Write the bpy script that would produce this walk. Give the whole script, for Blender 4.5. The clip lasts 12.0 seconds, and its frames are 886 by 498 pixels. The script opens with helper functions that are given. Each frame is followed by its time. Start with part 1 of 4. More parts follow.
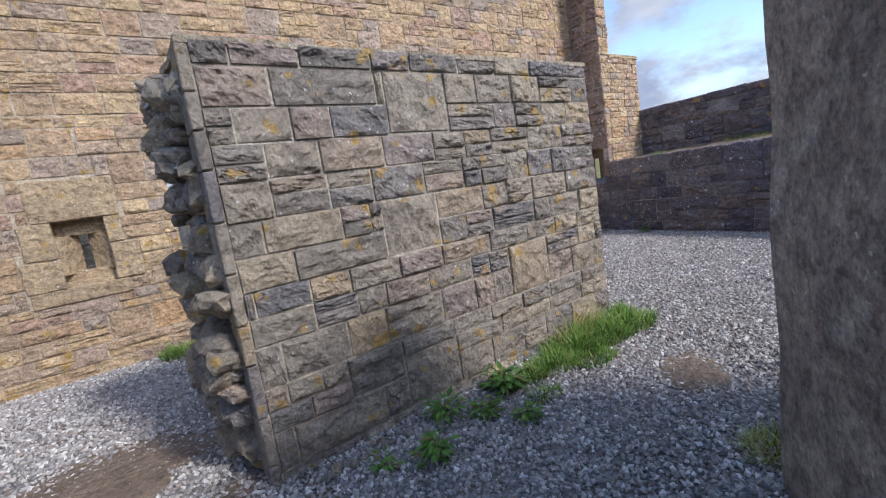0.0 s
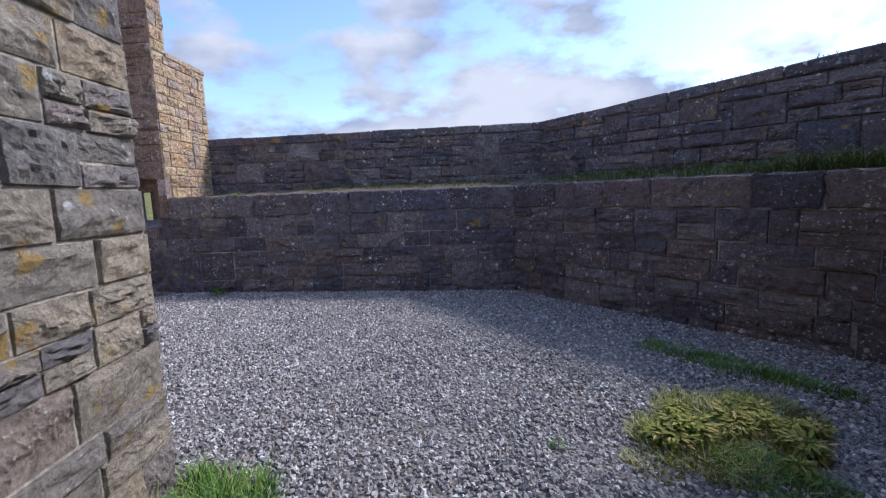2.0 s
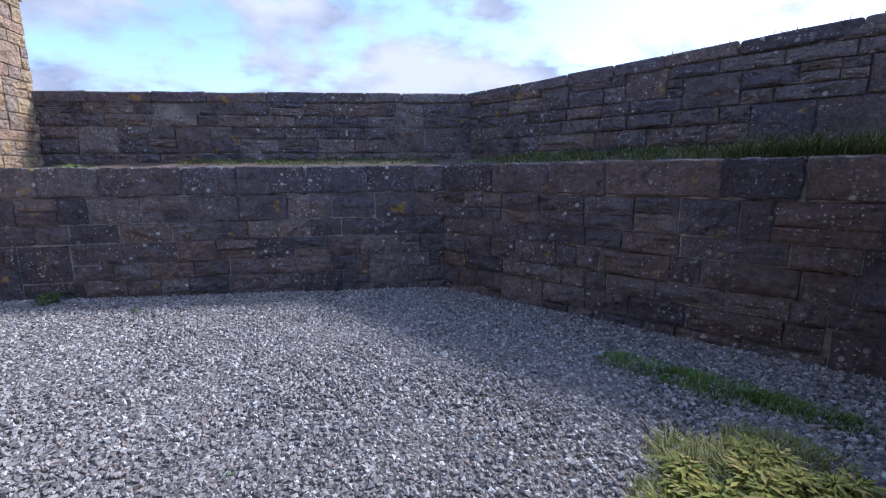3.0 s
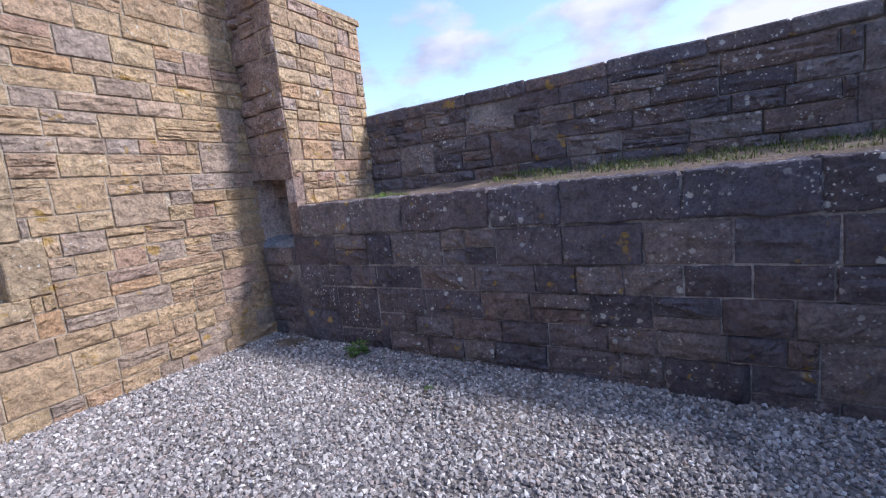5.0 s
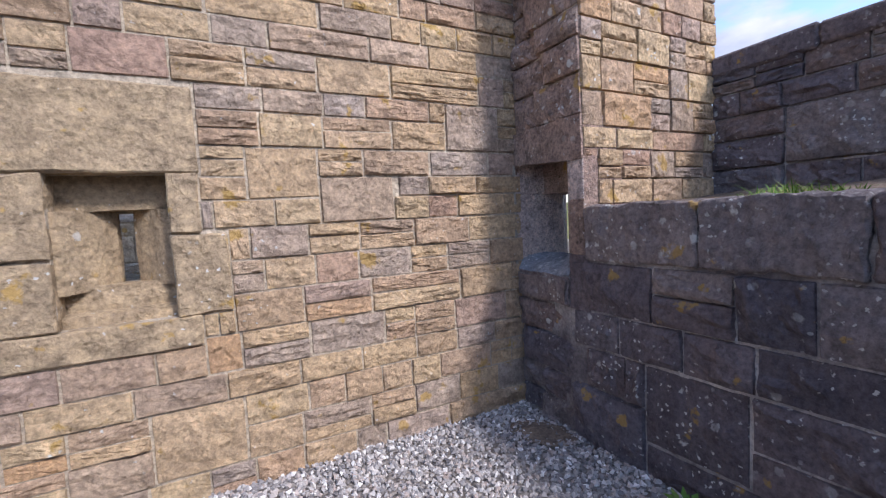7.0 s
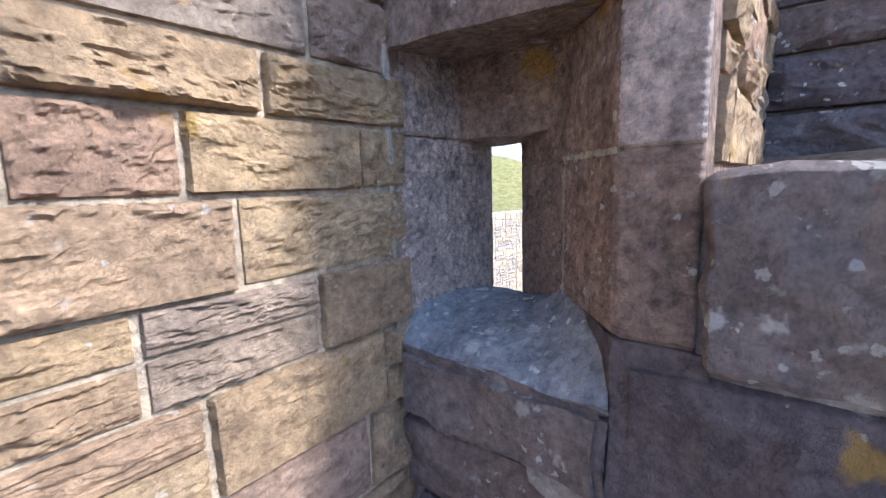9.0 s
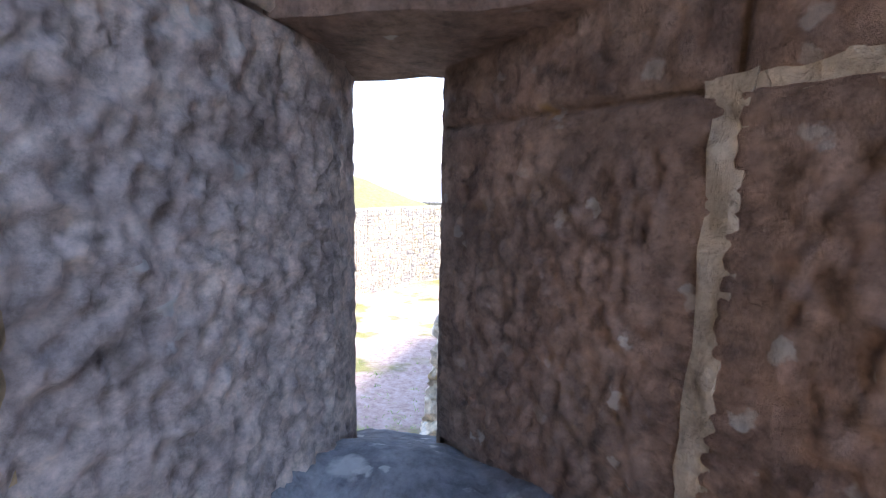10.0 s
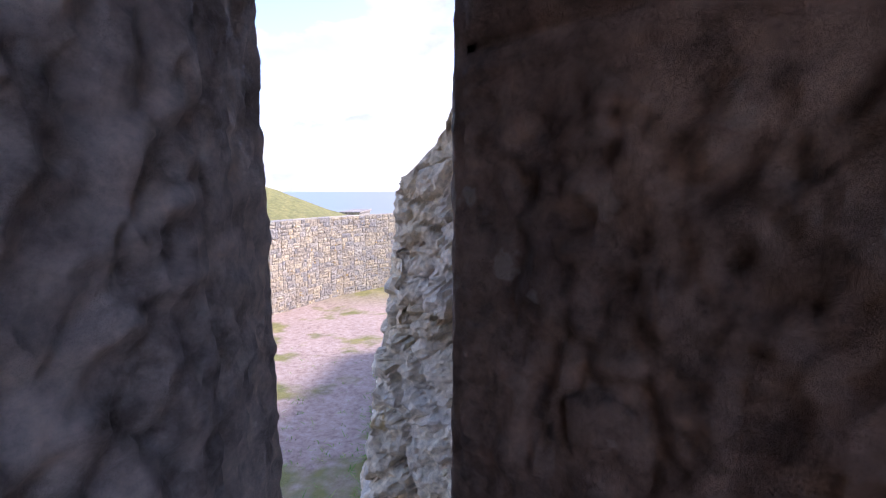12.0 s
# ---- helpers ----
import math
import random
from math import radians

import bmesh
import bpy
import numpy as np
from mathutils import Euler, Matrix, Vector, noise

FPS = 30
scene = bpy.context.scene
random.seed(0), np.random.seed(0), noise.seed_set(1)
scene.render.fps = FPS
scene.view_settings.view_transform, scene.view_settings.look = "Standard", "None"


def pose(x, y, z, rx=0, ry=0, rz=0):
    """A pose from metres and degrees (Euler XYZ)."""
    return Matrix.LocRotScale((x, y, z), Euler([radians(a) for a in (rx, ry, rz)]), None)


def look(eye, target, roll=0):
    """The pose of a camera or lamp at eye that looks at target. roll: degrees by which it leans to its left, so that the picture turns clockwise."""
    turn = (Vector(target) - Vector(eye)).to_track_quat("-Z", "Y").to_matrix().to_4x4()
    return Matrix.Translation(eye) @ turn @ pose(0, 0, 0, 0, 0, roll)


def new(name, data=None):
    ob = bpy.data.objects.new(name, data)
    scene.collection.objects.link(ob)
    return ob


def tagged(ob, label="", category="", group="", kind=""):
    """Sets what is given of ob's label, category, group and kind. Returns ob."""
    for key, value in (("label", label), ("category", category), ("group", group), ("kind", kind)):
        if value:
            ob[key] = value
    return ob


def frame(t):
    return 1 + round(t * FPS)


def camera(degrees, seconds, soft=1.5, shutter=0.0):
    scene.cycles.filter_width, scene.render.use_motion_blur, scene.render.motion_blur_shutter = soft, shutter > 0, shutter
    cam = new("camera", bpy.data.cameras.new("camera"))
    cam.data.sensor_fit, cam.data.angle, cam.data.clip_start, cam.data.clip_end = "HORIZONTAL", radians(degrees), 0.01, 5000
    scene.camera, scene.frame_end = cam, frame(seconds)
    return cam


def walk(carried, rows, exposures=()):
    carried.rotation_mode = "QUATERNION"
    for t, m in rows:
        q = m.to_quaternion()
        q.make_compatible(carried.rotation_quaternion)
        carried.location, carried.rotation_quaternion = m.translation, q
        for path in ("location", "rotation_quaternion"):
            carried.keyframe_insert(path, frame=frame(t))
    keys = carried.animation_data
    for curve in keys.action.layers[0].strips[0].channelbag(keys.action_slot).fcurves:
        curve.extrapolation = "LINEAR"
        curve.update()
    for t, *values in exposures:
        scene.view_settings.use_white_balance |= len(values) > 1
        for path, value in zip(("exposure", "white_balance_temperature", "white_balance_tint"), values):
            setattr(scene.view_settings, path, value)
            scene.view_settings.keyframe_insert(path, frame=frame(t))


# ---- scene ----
cam = camera(90.2, 12.0, soft=1.1)
PATH = [
    (0, look((-7.896, -5.476, 1.721), (-6.752, -3.86, 1.441), -8.8)),
    (0.3, look((-7.684, -5.255, 1.708), (-6.445, -3.719, 1.382), -7.5)),
    (0.5, look((-7.523, -5.124, 1.705), (-6.126, -3.737, 1.349), -4.9)),
    (1, look((-7.156, -4.813, 1.677), (-5.418, -3.893, 1.312), -1.3)),
    (1.5, look((-6.666, -4.545, 1.636), (-4.764, -3.996, 1.348), -2.0)),
    (2, look((-6.203, -4.306, 1.625), (-4.219, -4.275, 1.373), -2.1)),
    (2.5, look((-5.74, -4.259, 1.614), (-3.861, -4.807, 1.201), -3.4)),
    (3, look((-5.231, -4.25, 1.615), (-3.294, -4.608, 1.27), -0.6)),
    (3.5, look((-4.732, -4.178, 1.634), (-2.768, -4.343, 1.29), -1.3)),
    (3.7, look((-4.509, -4.14, 1.657), (-2.538, -4.08, 1.32), -3.2)),
    (5.3, look((-2.843, -3.584, 1.751), (-1.239, -2.411, 1.525), -5.5)),
    (5.5, look((-2.704, -3.463, 1.758), (-1.179, -2.182, 1.575), -5.6)),
    (6, look((-2.435, -3.043, 1.774), (-1.005, -1.66, 1.569), -8.1)),
    (6.5, look((-2.128, -2.637, 1.723), (-1.158, -0.892, 1.612), -4.5)),
    (7, look((-1.905, -2.169, 1.678), (-0.955, -0.415, 1.531), -3.0)),
    (7.2, look((-1.813, -2.004, 1.687), (-0.703, -0.351, 1.497), -2.5)),
    (9, look((-0.764, -0.485, 1.687), (0.786, 0.743, 1.387), -1.8)),
    (9.3, look((-0.587, -0.271, 1.656), (1.112, 0.746, 1.373), -0.8)),
    (9.6, look((-0.382, -0.111, 1.653), (1.497, 0.515, 1.377), 0.4)),
    (10, look((-0.115, 0.025, 1.67), (1.824, 0.414, 1.368), 1.2)),
    (10.3, pose(0.0, 0.092, 1.657, 81.8, 0, -81.0)),
    (10.5, pose(0.071, 0.117, 1.655, 82.3, 0, -84.1)),
    (10.8, pose(0.166, 0.141, 1.645, 82.9, 0, -87.64)),
    (11, pose(0.199, 0.146, 1.64, 83.1, 0, -88.43)),
    (11.5, pose(0.211, 0.138, 1.64, 82.5, 0, -89.39)),
    (12, pose(0.137, 0.132, 1.655, 82.45, 0, -89.14)),
]
EXPOSURES = [(0.0, 0.9, 5850, 12), (1.5, 0.9, 5750, 14), (2.0, 0.8, 5550, 15), (2.6, 0.9, 5400, 16), (3.7, 1.05, 5400, 16), (5.3, 1.1, 5700, 19), (7.2, 1.2, 5750, 17), (8.8, 2.1, 5700, 13), (9.3, 2.4, 5700, 14), (9.6, 2.65, 5800, 14), (10.4, 2.85, 6100, 17), (10.9, 2.5, 6000, 17), (11.4, 1.8, 5900, 20), (12.0, 1.75, 5950, 26)]
walk(cam, PATH, EXPOSURES)

# ---- world, sun ----
SUN_DIR = Vector((0.34, -0.94, 0.0)).normalized()      # towards the sun, in plan
SUN_EL = radians(41)
world = bpy.data.worlds.new("sky")
scene.world = world
world.use_nodes = True
wn, wl = world.node_tree.nodes, world.node_tree.links
wn.clear()
w_out = wn.new("ShaderNodeOutputWorld")
w_bg = wn.new("ShaderNodeBackground")
w_bg.inputs["Strength"].default_value = 0.15
sky = wn.new("ShaderNodeTexSky")
sky.sky_type, sky.sun_disc = "NISHITA", False
sky.sun_elevation, sky.sun_rotation = SUN_EL, math.atan2(SUN_DIR.x, SUN_DIR.y)
w_co = wn.new("ShaderNodeTexCoord")
w_map = wn.new("ShaderNodeMapping")
w_map.inputs["Scale"].default_value = (1.0, 1.0, 2.2)
w_map.inputs["Location"].default_value = (0.37, 0.2, 0.25)
w_n = wn.new("ShaderNodeTexNoise")
w_n.inputs["Scale"].default_value, w_n.inputs["Detail"].default_value, w_n.inputs["Roughness"].default_value = 2.6, 12.0, 0.55
w_r = wn.new("ShaderNodeValToRGB")
w_r.color_ramp.elements[0].position, w_r.color_ramp.elements[1].position = 0.555, 0.635
w_sep = wn.new("ShaderNodeSeparateXYZ")
w_band = wn.new("ShaderNodeMapRange")
w_band.inputs["From Min"].default_value, w_band.inputs["From Max"].default_value = 0.0, 0.75
w_band.inputs["To Min"].default_value, w_band.inputs["To Max"].default_value = 0.165, -0.10
w_mul = wn.new("ShaderNodeMath")
w_mul.operation = "ADD"
w_n2 = wn.new("ShaderNodeTexNoise")
w_n2.inputs["Scale"].default_value, w_n2.inputs["Detail"].default_value = 5.0, 6.0
w_c = wn.new("ShaderNodeValToRGB")
w_c.color_ramp.elements[0].position, w_c.color_ramp.elements[0].color = 0.35, (1.5, 1.7, 2.15, 1)
w_c.color_ramp.elements[1].position, w_c.color_ramp.elements[1].color = 0.62, (3.0, 3.0, 3.05, 1)
w_mix = wn.new("ShaderNodeMix")
w_mix.data_type = "RGBA"
wl.new(w_co.outputs["Generated"], w_map.inputs["Vector"])
wl.new(w_map.outputs["Vector"], w_n.inputs["Vector"])
wl.new(w_map.outputs["Vector"], w_n2.inputs["Vector"])
wl.new(w_co.outputs["Generated"], w_sep.inputs["Vector"])
wl.new(w_sep.outputs["Z"], w_band.inputs["Value"])
wl.new(w_n.outputs["Fac"], w_mul.inputs[0])
wl.new(w_band.outputs["Result"], w_mul.inputs[1])
wl.new(w_n2.outputs["Fac"], w_c.inputs["Fac"])
wl.new(w_mul.outputs["Value"], w_r.inputs["Fac"])
wl.new(w_r.outputs["Color"], w_mix.inputs["Factor"])
wl.new(sky.outputs["Color"], w_mix.inputs["A"])
wl.new(w_c.outputs["Color"], w_mix.inputs["B"])
wl.new(w_mix.outputs["Result"], w_bg.inputs["Color"])
wl.new(w_bg.outputs["Background"], w_out.inputs["Surface"])

sun = new("sun", bpy.data.lights.new("sun", "SUN"))
sun.data.energy, sun.data.angle, sun.data.color = 1.95, radians(8), (1.0, 0.93, 0.83)
sun_way = Vector((SUN_DIR.x * math.cos(SUN_EL), SUN_DIR.y * math.cos(SUN_EL), math.sin(SUN_EL)))
sun.matrix_world = look(sun_way * 60, (0, 0, 0))

# ---- materials ----


def socket(node, name, value):
    node.inputs[name].default_value = value


def ramp(nodes, links, fac, stops):
    r = nodes.new("ShaderNodeValToRGB")
    el = r.color_ramp.elements
    while len(el) < len(stops):
        el.new(0.5)
    for e, (p, c) in zip(el, stops):
        e.position, e.color = p, (*c, 1) if len(c) == 3 else c
    links.new(fac, r.inputs["Fac"])
    return r.outputs["Color"]


def mixed(nodes, links, fac, a, b, mode="MIX"):
    m = nodes.new("ShaderNodeMix")
    m.data_type, m.blend_type = "RGBA", mode
    for key, v in (("Factor", fac), ("A", a), ("B", b)):
        if isinstance(v, (int, float)):
            m.inputs[key].default_value = v
        elif isinstance(v, tuple):
            m.inputs[key].default_value = (*v, 1)
        else:
            links.new(v, m.inputs[key])
    return m.outputs["Result"]


def noise_node(nodes, links, co, scale, detail=6.0, rough=0.6):
    n = nodes.new("ShaderNodeTexNoise")
    socket(n, "Scale", scale), socket(n, "Detail", detail), socket(n, "Roughness", rough)
    links.new(co, n.inputs["Vector"])
    return n.outputs["Fac"]


def stone_material(name, stops, pick="object", grain=0.6, lichen=0.3, yellow=0.3, bump=0.6, rough=0.9, coarse=9.0):
    """Weathered stone: a colour per stone, mottling, grain, pale and yellow lichen, broken relief."""
    mat = bpy.data.materials.new(name)
    mat.use_nodes = True
    nodes, links = mat.node_tree.nodes, mat.node_tree.links
    b = nodes["Principled BSDF"]
    geo = nodes.new("ShaderNodeNewGeometry")
    co = geo.outputs["Position"]
    if pick == "object":
        rnd = nodes.new("ShaderNodeObjectInfo").outputs["Random"]
    elif pick == "island":
        rnd = geo.outputs["Random Per Island"]
    else:
        rnd = noise_node(nodes, links, co, 1.7, 3.0)
    col = ramp(nodes, links, rnd, stops)
    big = noise_node(nodes, links, co, 3.2, 5.0)
    col = mixed(nodes, links, 0.55, col, ramp(nodes, links, big, [(0.3, (0.62, 0.6, 0.6)), (0.7, (1.25, 1.22, 1.16))]), "MULTIPLY")
    fine = noise_node(nodes, links, co, 45.0, 6.0, 0.7)
    col = mixed(nodes, links, grain, col, ramp(nodes, links, fine, [(0.33, (0.45, 0.45, 0.45)), (0.5, (1.0, 1.0, 1.0)), (0.68, (1.5, 1.48, 1.44))]), "MULTIPLY")
    mid = noise_node(nodes, links, co, 15.0, 5.0, 0.65)
    col = mixed(nodes, links, grain, col, ramp(nodes, links, mid, [(0.34, (0.55, 0.54, 0.55)), (0.5, (1.0, 1.0, 1.0)), (0.68, (1.28, 1.26, 1.2))]), "MULTIPLY")
    if yellow > 0:
        patch = ramp(nodes, links, noise_node(nodes, links, co, 6.5, 4.0, 0.55), [(0.66 - 0.05 * yellow, (0, 0, 0)), (0.70 - 0.04 * yellow, (1, 1, 1))])
        mul = nodes.new("ShaderNodeMath")
        mul.operation = "MULTIPLY"
        socket(mul, 1, 0.75)
        links.new(patch, mul.inputs[0])
        col = mixed(nodes, links, mul.outputs[0], col, (0.46, 0.29, 0.07))
    if lichen > 0:
        warp = nodes.new("ShaderNodeVectorMath")
        warp.operation = "ADD"
        nz = nodes.new("ShaderNodeTexNoise")
        socket(nz, "Scale", 60.0), socket(nz, "Detail", 4.0)
        links.new(co, nz.inputs["Vector"])
        sc = nodes.new("ShaderNodeVectorMath")
        sc.operation = "SCALE"
        socket(sc, "Scale", 0.03)
        links.new(nz.outputs["Color"], sc.inputs[0])
        links.new(co, warp.inputs[0]), links.new(sc.outputs[0], warp.inputs[1])
        for scale, rare in ((34.0, 0.84), (13.0, 0.97)):
            vor = nodes.new("ShaderNodeTexVoronoi")
            socket(vor, "Scale", scale)
            links.new(warp.outputs[0], vor.inputs["Vector"])
            spot = ramp(nodes, links, vor.outputs["Distance"], [(0.20, (1, 1, 1)), (0.30, (0, 0, 0))])
            sel = ramp(nodes, links, vor.outputs["Color"], [(rare - 0.3 * lichen, (0, 0, 0)), (rare + 0.02 - 0.3 * lichen, (1, 1, 1))])
            where = ramp(nodes, links, noise_node(nodes, links, co, 2.1, 2.0), [(0.42, (0, 0, 0)), (0.58, (1, 1, 1))])
            m1 = mixed(nodes, links, 1.0, spot, sel, "MULTIPLY")
            m2 = mixed(nodes, links, 1.0, m1, where, "MULTIPLY")
            bw = nodes.new("ShaderNodeRGBToBW")
            links.new(m2, bw.inputs[0])
            fade = nodes.new("ShaderNodeMath")
            fade.operation = "MULTIPLY"
            socket(fade, 1, 0.92)
            links.new(bw.outputs[0], fade.inputs[0])
            col = mixed(nodes, links, fade.outputs[0], col, (0.66, 0.65, 0.60))
    links.new(col, b.inputs["Base Color"])
    socket(b, "Roughness", rough)
    socket(b, "Specular IOR Level", 0.25)
    wnz = nodes.new("ShaderNodeTexNoise")
    socket(wnz, "Scale", coarse * 1.3), socket(wnz, "Detail", 4.0)
    links.new(co, wnz.inputs["Vector"])
    wsc = nodes.new("ShaderNodeVectorMath")
    wsc.operation = "SCALE"
    socket(wsc, "Scale", 0.9 / coarse)
    links.new(wnz.outputs["Color"], wsc.inputs[0])
    wad = nodes.new("ShaderNodeVectorMath")
    wad.operation = "ADD"
    links.new(co, wad.inputs[0]), links.new(wsc.outputs[0], wad.inputs[1])
    chip = nodes.new("ShaderNodeTexVoronoi")
    socket(chip, "Scale", coarse)
    links.new(wad.outputs[0], chip.inputs["Vector"])
    b1 = nodes.new("ShaderNodeBump")
    socket(b1, "Strength", bump), socket(b1, "Distance", 0.45 / coarse)
    links.new(chip.outputs["Distance"], b1.inputs["Height"])
    b2 = nodes.new("ShaderNodeBump")
    socket(b2, "Strength", min(1.0, bump * 1.4)), socket(b2, "Distance", 0.40 / coarse)
    links.new(noise_node(nodes, links, co, coarse * 1.5, 12.0, 0.66), b2.inputs["Height"])
    links.new(b1.outputs[0], b2.inputs["Normal"])
    b3 = nodes.new("ShaderNodeBump")
    socket(b3, "Strength", min(1.0, bump)), socket(b3, "Distance", 0.012)
    links.new(noise_node(nodes, links, co, 48.0, 10.0, 0.78), b3.inputs["Height"])
    links.new(b2.outputs[0], b3.inputs["Normal"])
    links.new(b3.outputs[0], b.inputs["Normal"])
    return mat


YEL = [(0.0, (0.42, 0.30, 0.20)), (0.14, (0.54, 0.395, 0.235)), (0.3, (0.47, 0.335, 0.215)), (0.42, (0.40, 0.325, 0.265)), (0.52, (0.51, 0.37, 0.235)), (0.66, (0.57, 0.43, 0.26)), (0.76, (0.45, 0.30, 0.22)), (0.86, (0.43, 0.35, 0.285)), (1.0, (0.55, 0.35, 0.185))]
DRK = [(0.0, (0.13, 0.115, 0.13)), (0.2, (0.215, 0.175, 0.175)), (0.4, (0.165, 0.15, 0.17)), (0.6, (0.235, 0.18, 0.165)), (0.8, (0.29, 0.25, 0.24)), (1.0, (0.15, 0.14, 0.165))]
BLK = [(0.0, (0.25, 0.225, 0.20)), (0.2, (0.40, 0.34, 0.265)), (0.4, (0.28, 0.255, 0.235)), (0.55, (0.46, 0.385, 0.28)), (0.7, (0.22, 0.21, 0.21)), (0.85, (0.37, 0.30, 0.26)), (1.0, (0.44, 0.35, 0.24))]
m_yel = stone_material("buff_sandstone", YEL, "object", lichen=0.2, yellow=0.25, bump=0.95)
m_yel_far = stone_material("buff_sandstone_walling", YEL, "island", lichen=0.2, yellow=0.25, bump=0.95)
m_drk = stone_material("dark_stained_stone", DRK, "object", lichen=1.0, yellow=0.1, bump=0.95)
m_drk_far = stone_material("dark_stained_walling", DRK, "island", lichen=0.8, yellow=0.1, bump=0.95)
m_blk = stone_material("grey_limestone", BLK, "object", lichen=0.3, yellow=0.9, bump=1.0)
m_blk_far = stone_material("grey_limestone_walling", BLK, "island", lichen=0.3, yellow=0.9, bump=1.0)
m_mort_y = stone_material("pale_lime_mortar", [(0, (0.38, 0.32, 0.24)), (1, (0.50, 0.43, 0.33))], "noise", lichen=0, yellow=0, bump=0.5, coarse=30)
m_mort_d = stone_material("dark_mortar", [(0.35, (0.15, 0.135, 0.14)), (0.5, (0.30, 0.28, 0.27)), (0.65, (0.50, 0.48, 0.46))], "noise", lichen=0, yellow=0, bump=0.5, coarse=30)
m_mort_b = stone_material("grey_mortar", [(0.3, (0.32, 0.285, 0.23)), (0.7, (0.54, 0.49, 0.40))], "noise", lichen=0, yellow=0, bump=0.5, coarse=30)
m_red = stone_material("red_brown_dressed_stone", [(0.3, (0.25, 0.19, 0.155)), (0.5, (0.37, 0.265, 0.215)), (0.7, (0.29, 0.235, 0.20))], "noise", grain=0.9, lichen=0.7, yellow=0.05, bump=1.0, coarse=55, rough=0.62)
m_mauve = stone_material("mauve_picked_stone", [(0.3, (0.52, 0.43, 0.39)), (0.7, (0.68, 0.58, 0.52))], "noise", grain=0.9, lichen=0.2, yellow=0.0, bump=1.0, coarse=55, rough=0.62)
m_cement = stone_material("blue_grey_cement", [(0, (0.22, 0.235, 0.26)), (1, (0.31, 0.315, 0.33))], "noise", lichen=1.4, yellow=0.0, bump=0.5, coarse=18)
m_lime = stone_material("pale_broken_limestone", [(0.3, (0.64, 0.63, 0.62)), (0.45, (0.80, 0.72, 0.58)), (0.55, (0.74, 0.62, 0.44)), (0.7, (0.82, 0.80, 0.76))], "noise", grain=0.5, lichen=0.1, yellow=0.4, bump=0.6, coarse=14)
m_conc = stone_material("weathered_render", [(0.28, (0.20, 0.175, 0.16)), (0.42, (0.42, 0.375, 0.335)), (0.52, (0.27, 0.235, 0.215)), (0.62, (0.46, 0.43, 0.40)), (0.74, (0.62, 0.60, 0.57))], "noise", lichen=0.25, yellow=0.0, bump=0.5, coarse=10, grain=0.8)
m_dress = stone_material("buff_dressed_stone", [(0, (0.37, 0.28, 0.175)), (1, (0.48, 0.37, 0.235))], "noise", lichen=0.15, yellow=0.3, bump=0.8, coarse=14)
# bare earth; its dark colour also paints the shade inside small holes
m_soil_and_shade = stone_material("dark_soil_and_hole_shade", [(0, (0.15, 0.115, 0.085)), (1, (0.25, 0.195, 0.15))], "noise", lichen=0, yellow=0, bump=0.6, coarse=20)
m_sea = bpy.data.materials.new("sea_water")
m_sea.use_nodes = True
socket(m_sea.node_tree.nodes["Principled BSDF"], "Base Color", (0.16, 0.19, 0.2, 1))
socket(m_sea.node_tree.nodes["Principled BSDF"], "Roughness", 0.35)


def gravel_material():
    mat = bpy.data.materials.new("gravel")
    mat.use_nodes = True
    nodes, links = mat.node_tree.nodes, mat.node_tree.links
    b = nodes["Principled BSDF"]
    co = nodes.new("ShaderNodeNewGeometry").outputs["Position"]
    vor = nodes.new("ShaderNodeTexVoronoi")
    socket(vor, "Scale", 42.0)
    links.new(co, vor.inputs["Vector"])
    col = ramp(nodes, links, vor.outputs["Color"], [(0.0, (0.10, 0.09, 0.085)), (0.5, (0.20, 0.185, 0.17)), (1.0, (0.34, 0.32, 0.30))])
    big = noise_node(nodes, links, co, 0.9, 4.0)
    col = mixed(nodes, links, 0.6, col, ramp(nodes, links, big, [(0.35, (0.72, 0.62, 0.5)), (0.6, (1.1, 1.1, 1.1))]), "MULTIPLY")
    links.new(col, b.inputs["Base Color"])
    socket(b, "Roughness", 0.9)
    bm_ = nodes.new("ShaderNodeBump")
    socket(bm_, "Strength", 0.9), socket(bm_, "Distance", 0.02)
    bm_.invert = True
    links.new(vor.outputs["Distance"], bm_.inputs["Height"])
    links.new(bm_.outputs[0], b.inputs["Normal"])
    return mat


def pebble_material():
    mat = bpy.data.materials.new("crushed_stone")
    mat.use_nodes = True
    nodes, links = mat.node_tree.nodes, mat.node_tree.links
    b = nodes["Principled BSDF"]
    geo = nodes.new("ShaderNodeNewGeometry")
    col = ramp(nodes, links, geo.outputs["Random Per Island"], [(0.0, (0.15, 0.14, 0.138)), (0.3, (0.28, 0.26, 0.245)), (0.6, (0.42, 0.395, 0.365)), (0.75, (0.31, 0.25, 0.215)), (0.9, (0.55, 0.52, 0.48)), (1.0, (0.68, 0.66, 0.62))])
    fine = noise_node(nodes, links, geo.outputs["Position"], 140.0, 3.0)
    col = mixed(nodes, links, 0.5, col, ramp(nodes, links, fine, [(0.3, (0.75, 0.75, 0.75)), (0.7, (1.2, 1.2, 1.2))]), "MULTIPLY")
    links.new(col, b.inputs["Base Color"])
    socket(b, "Roughness", 0.85)
    return mat


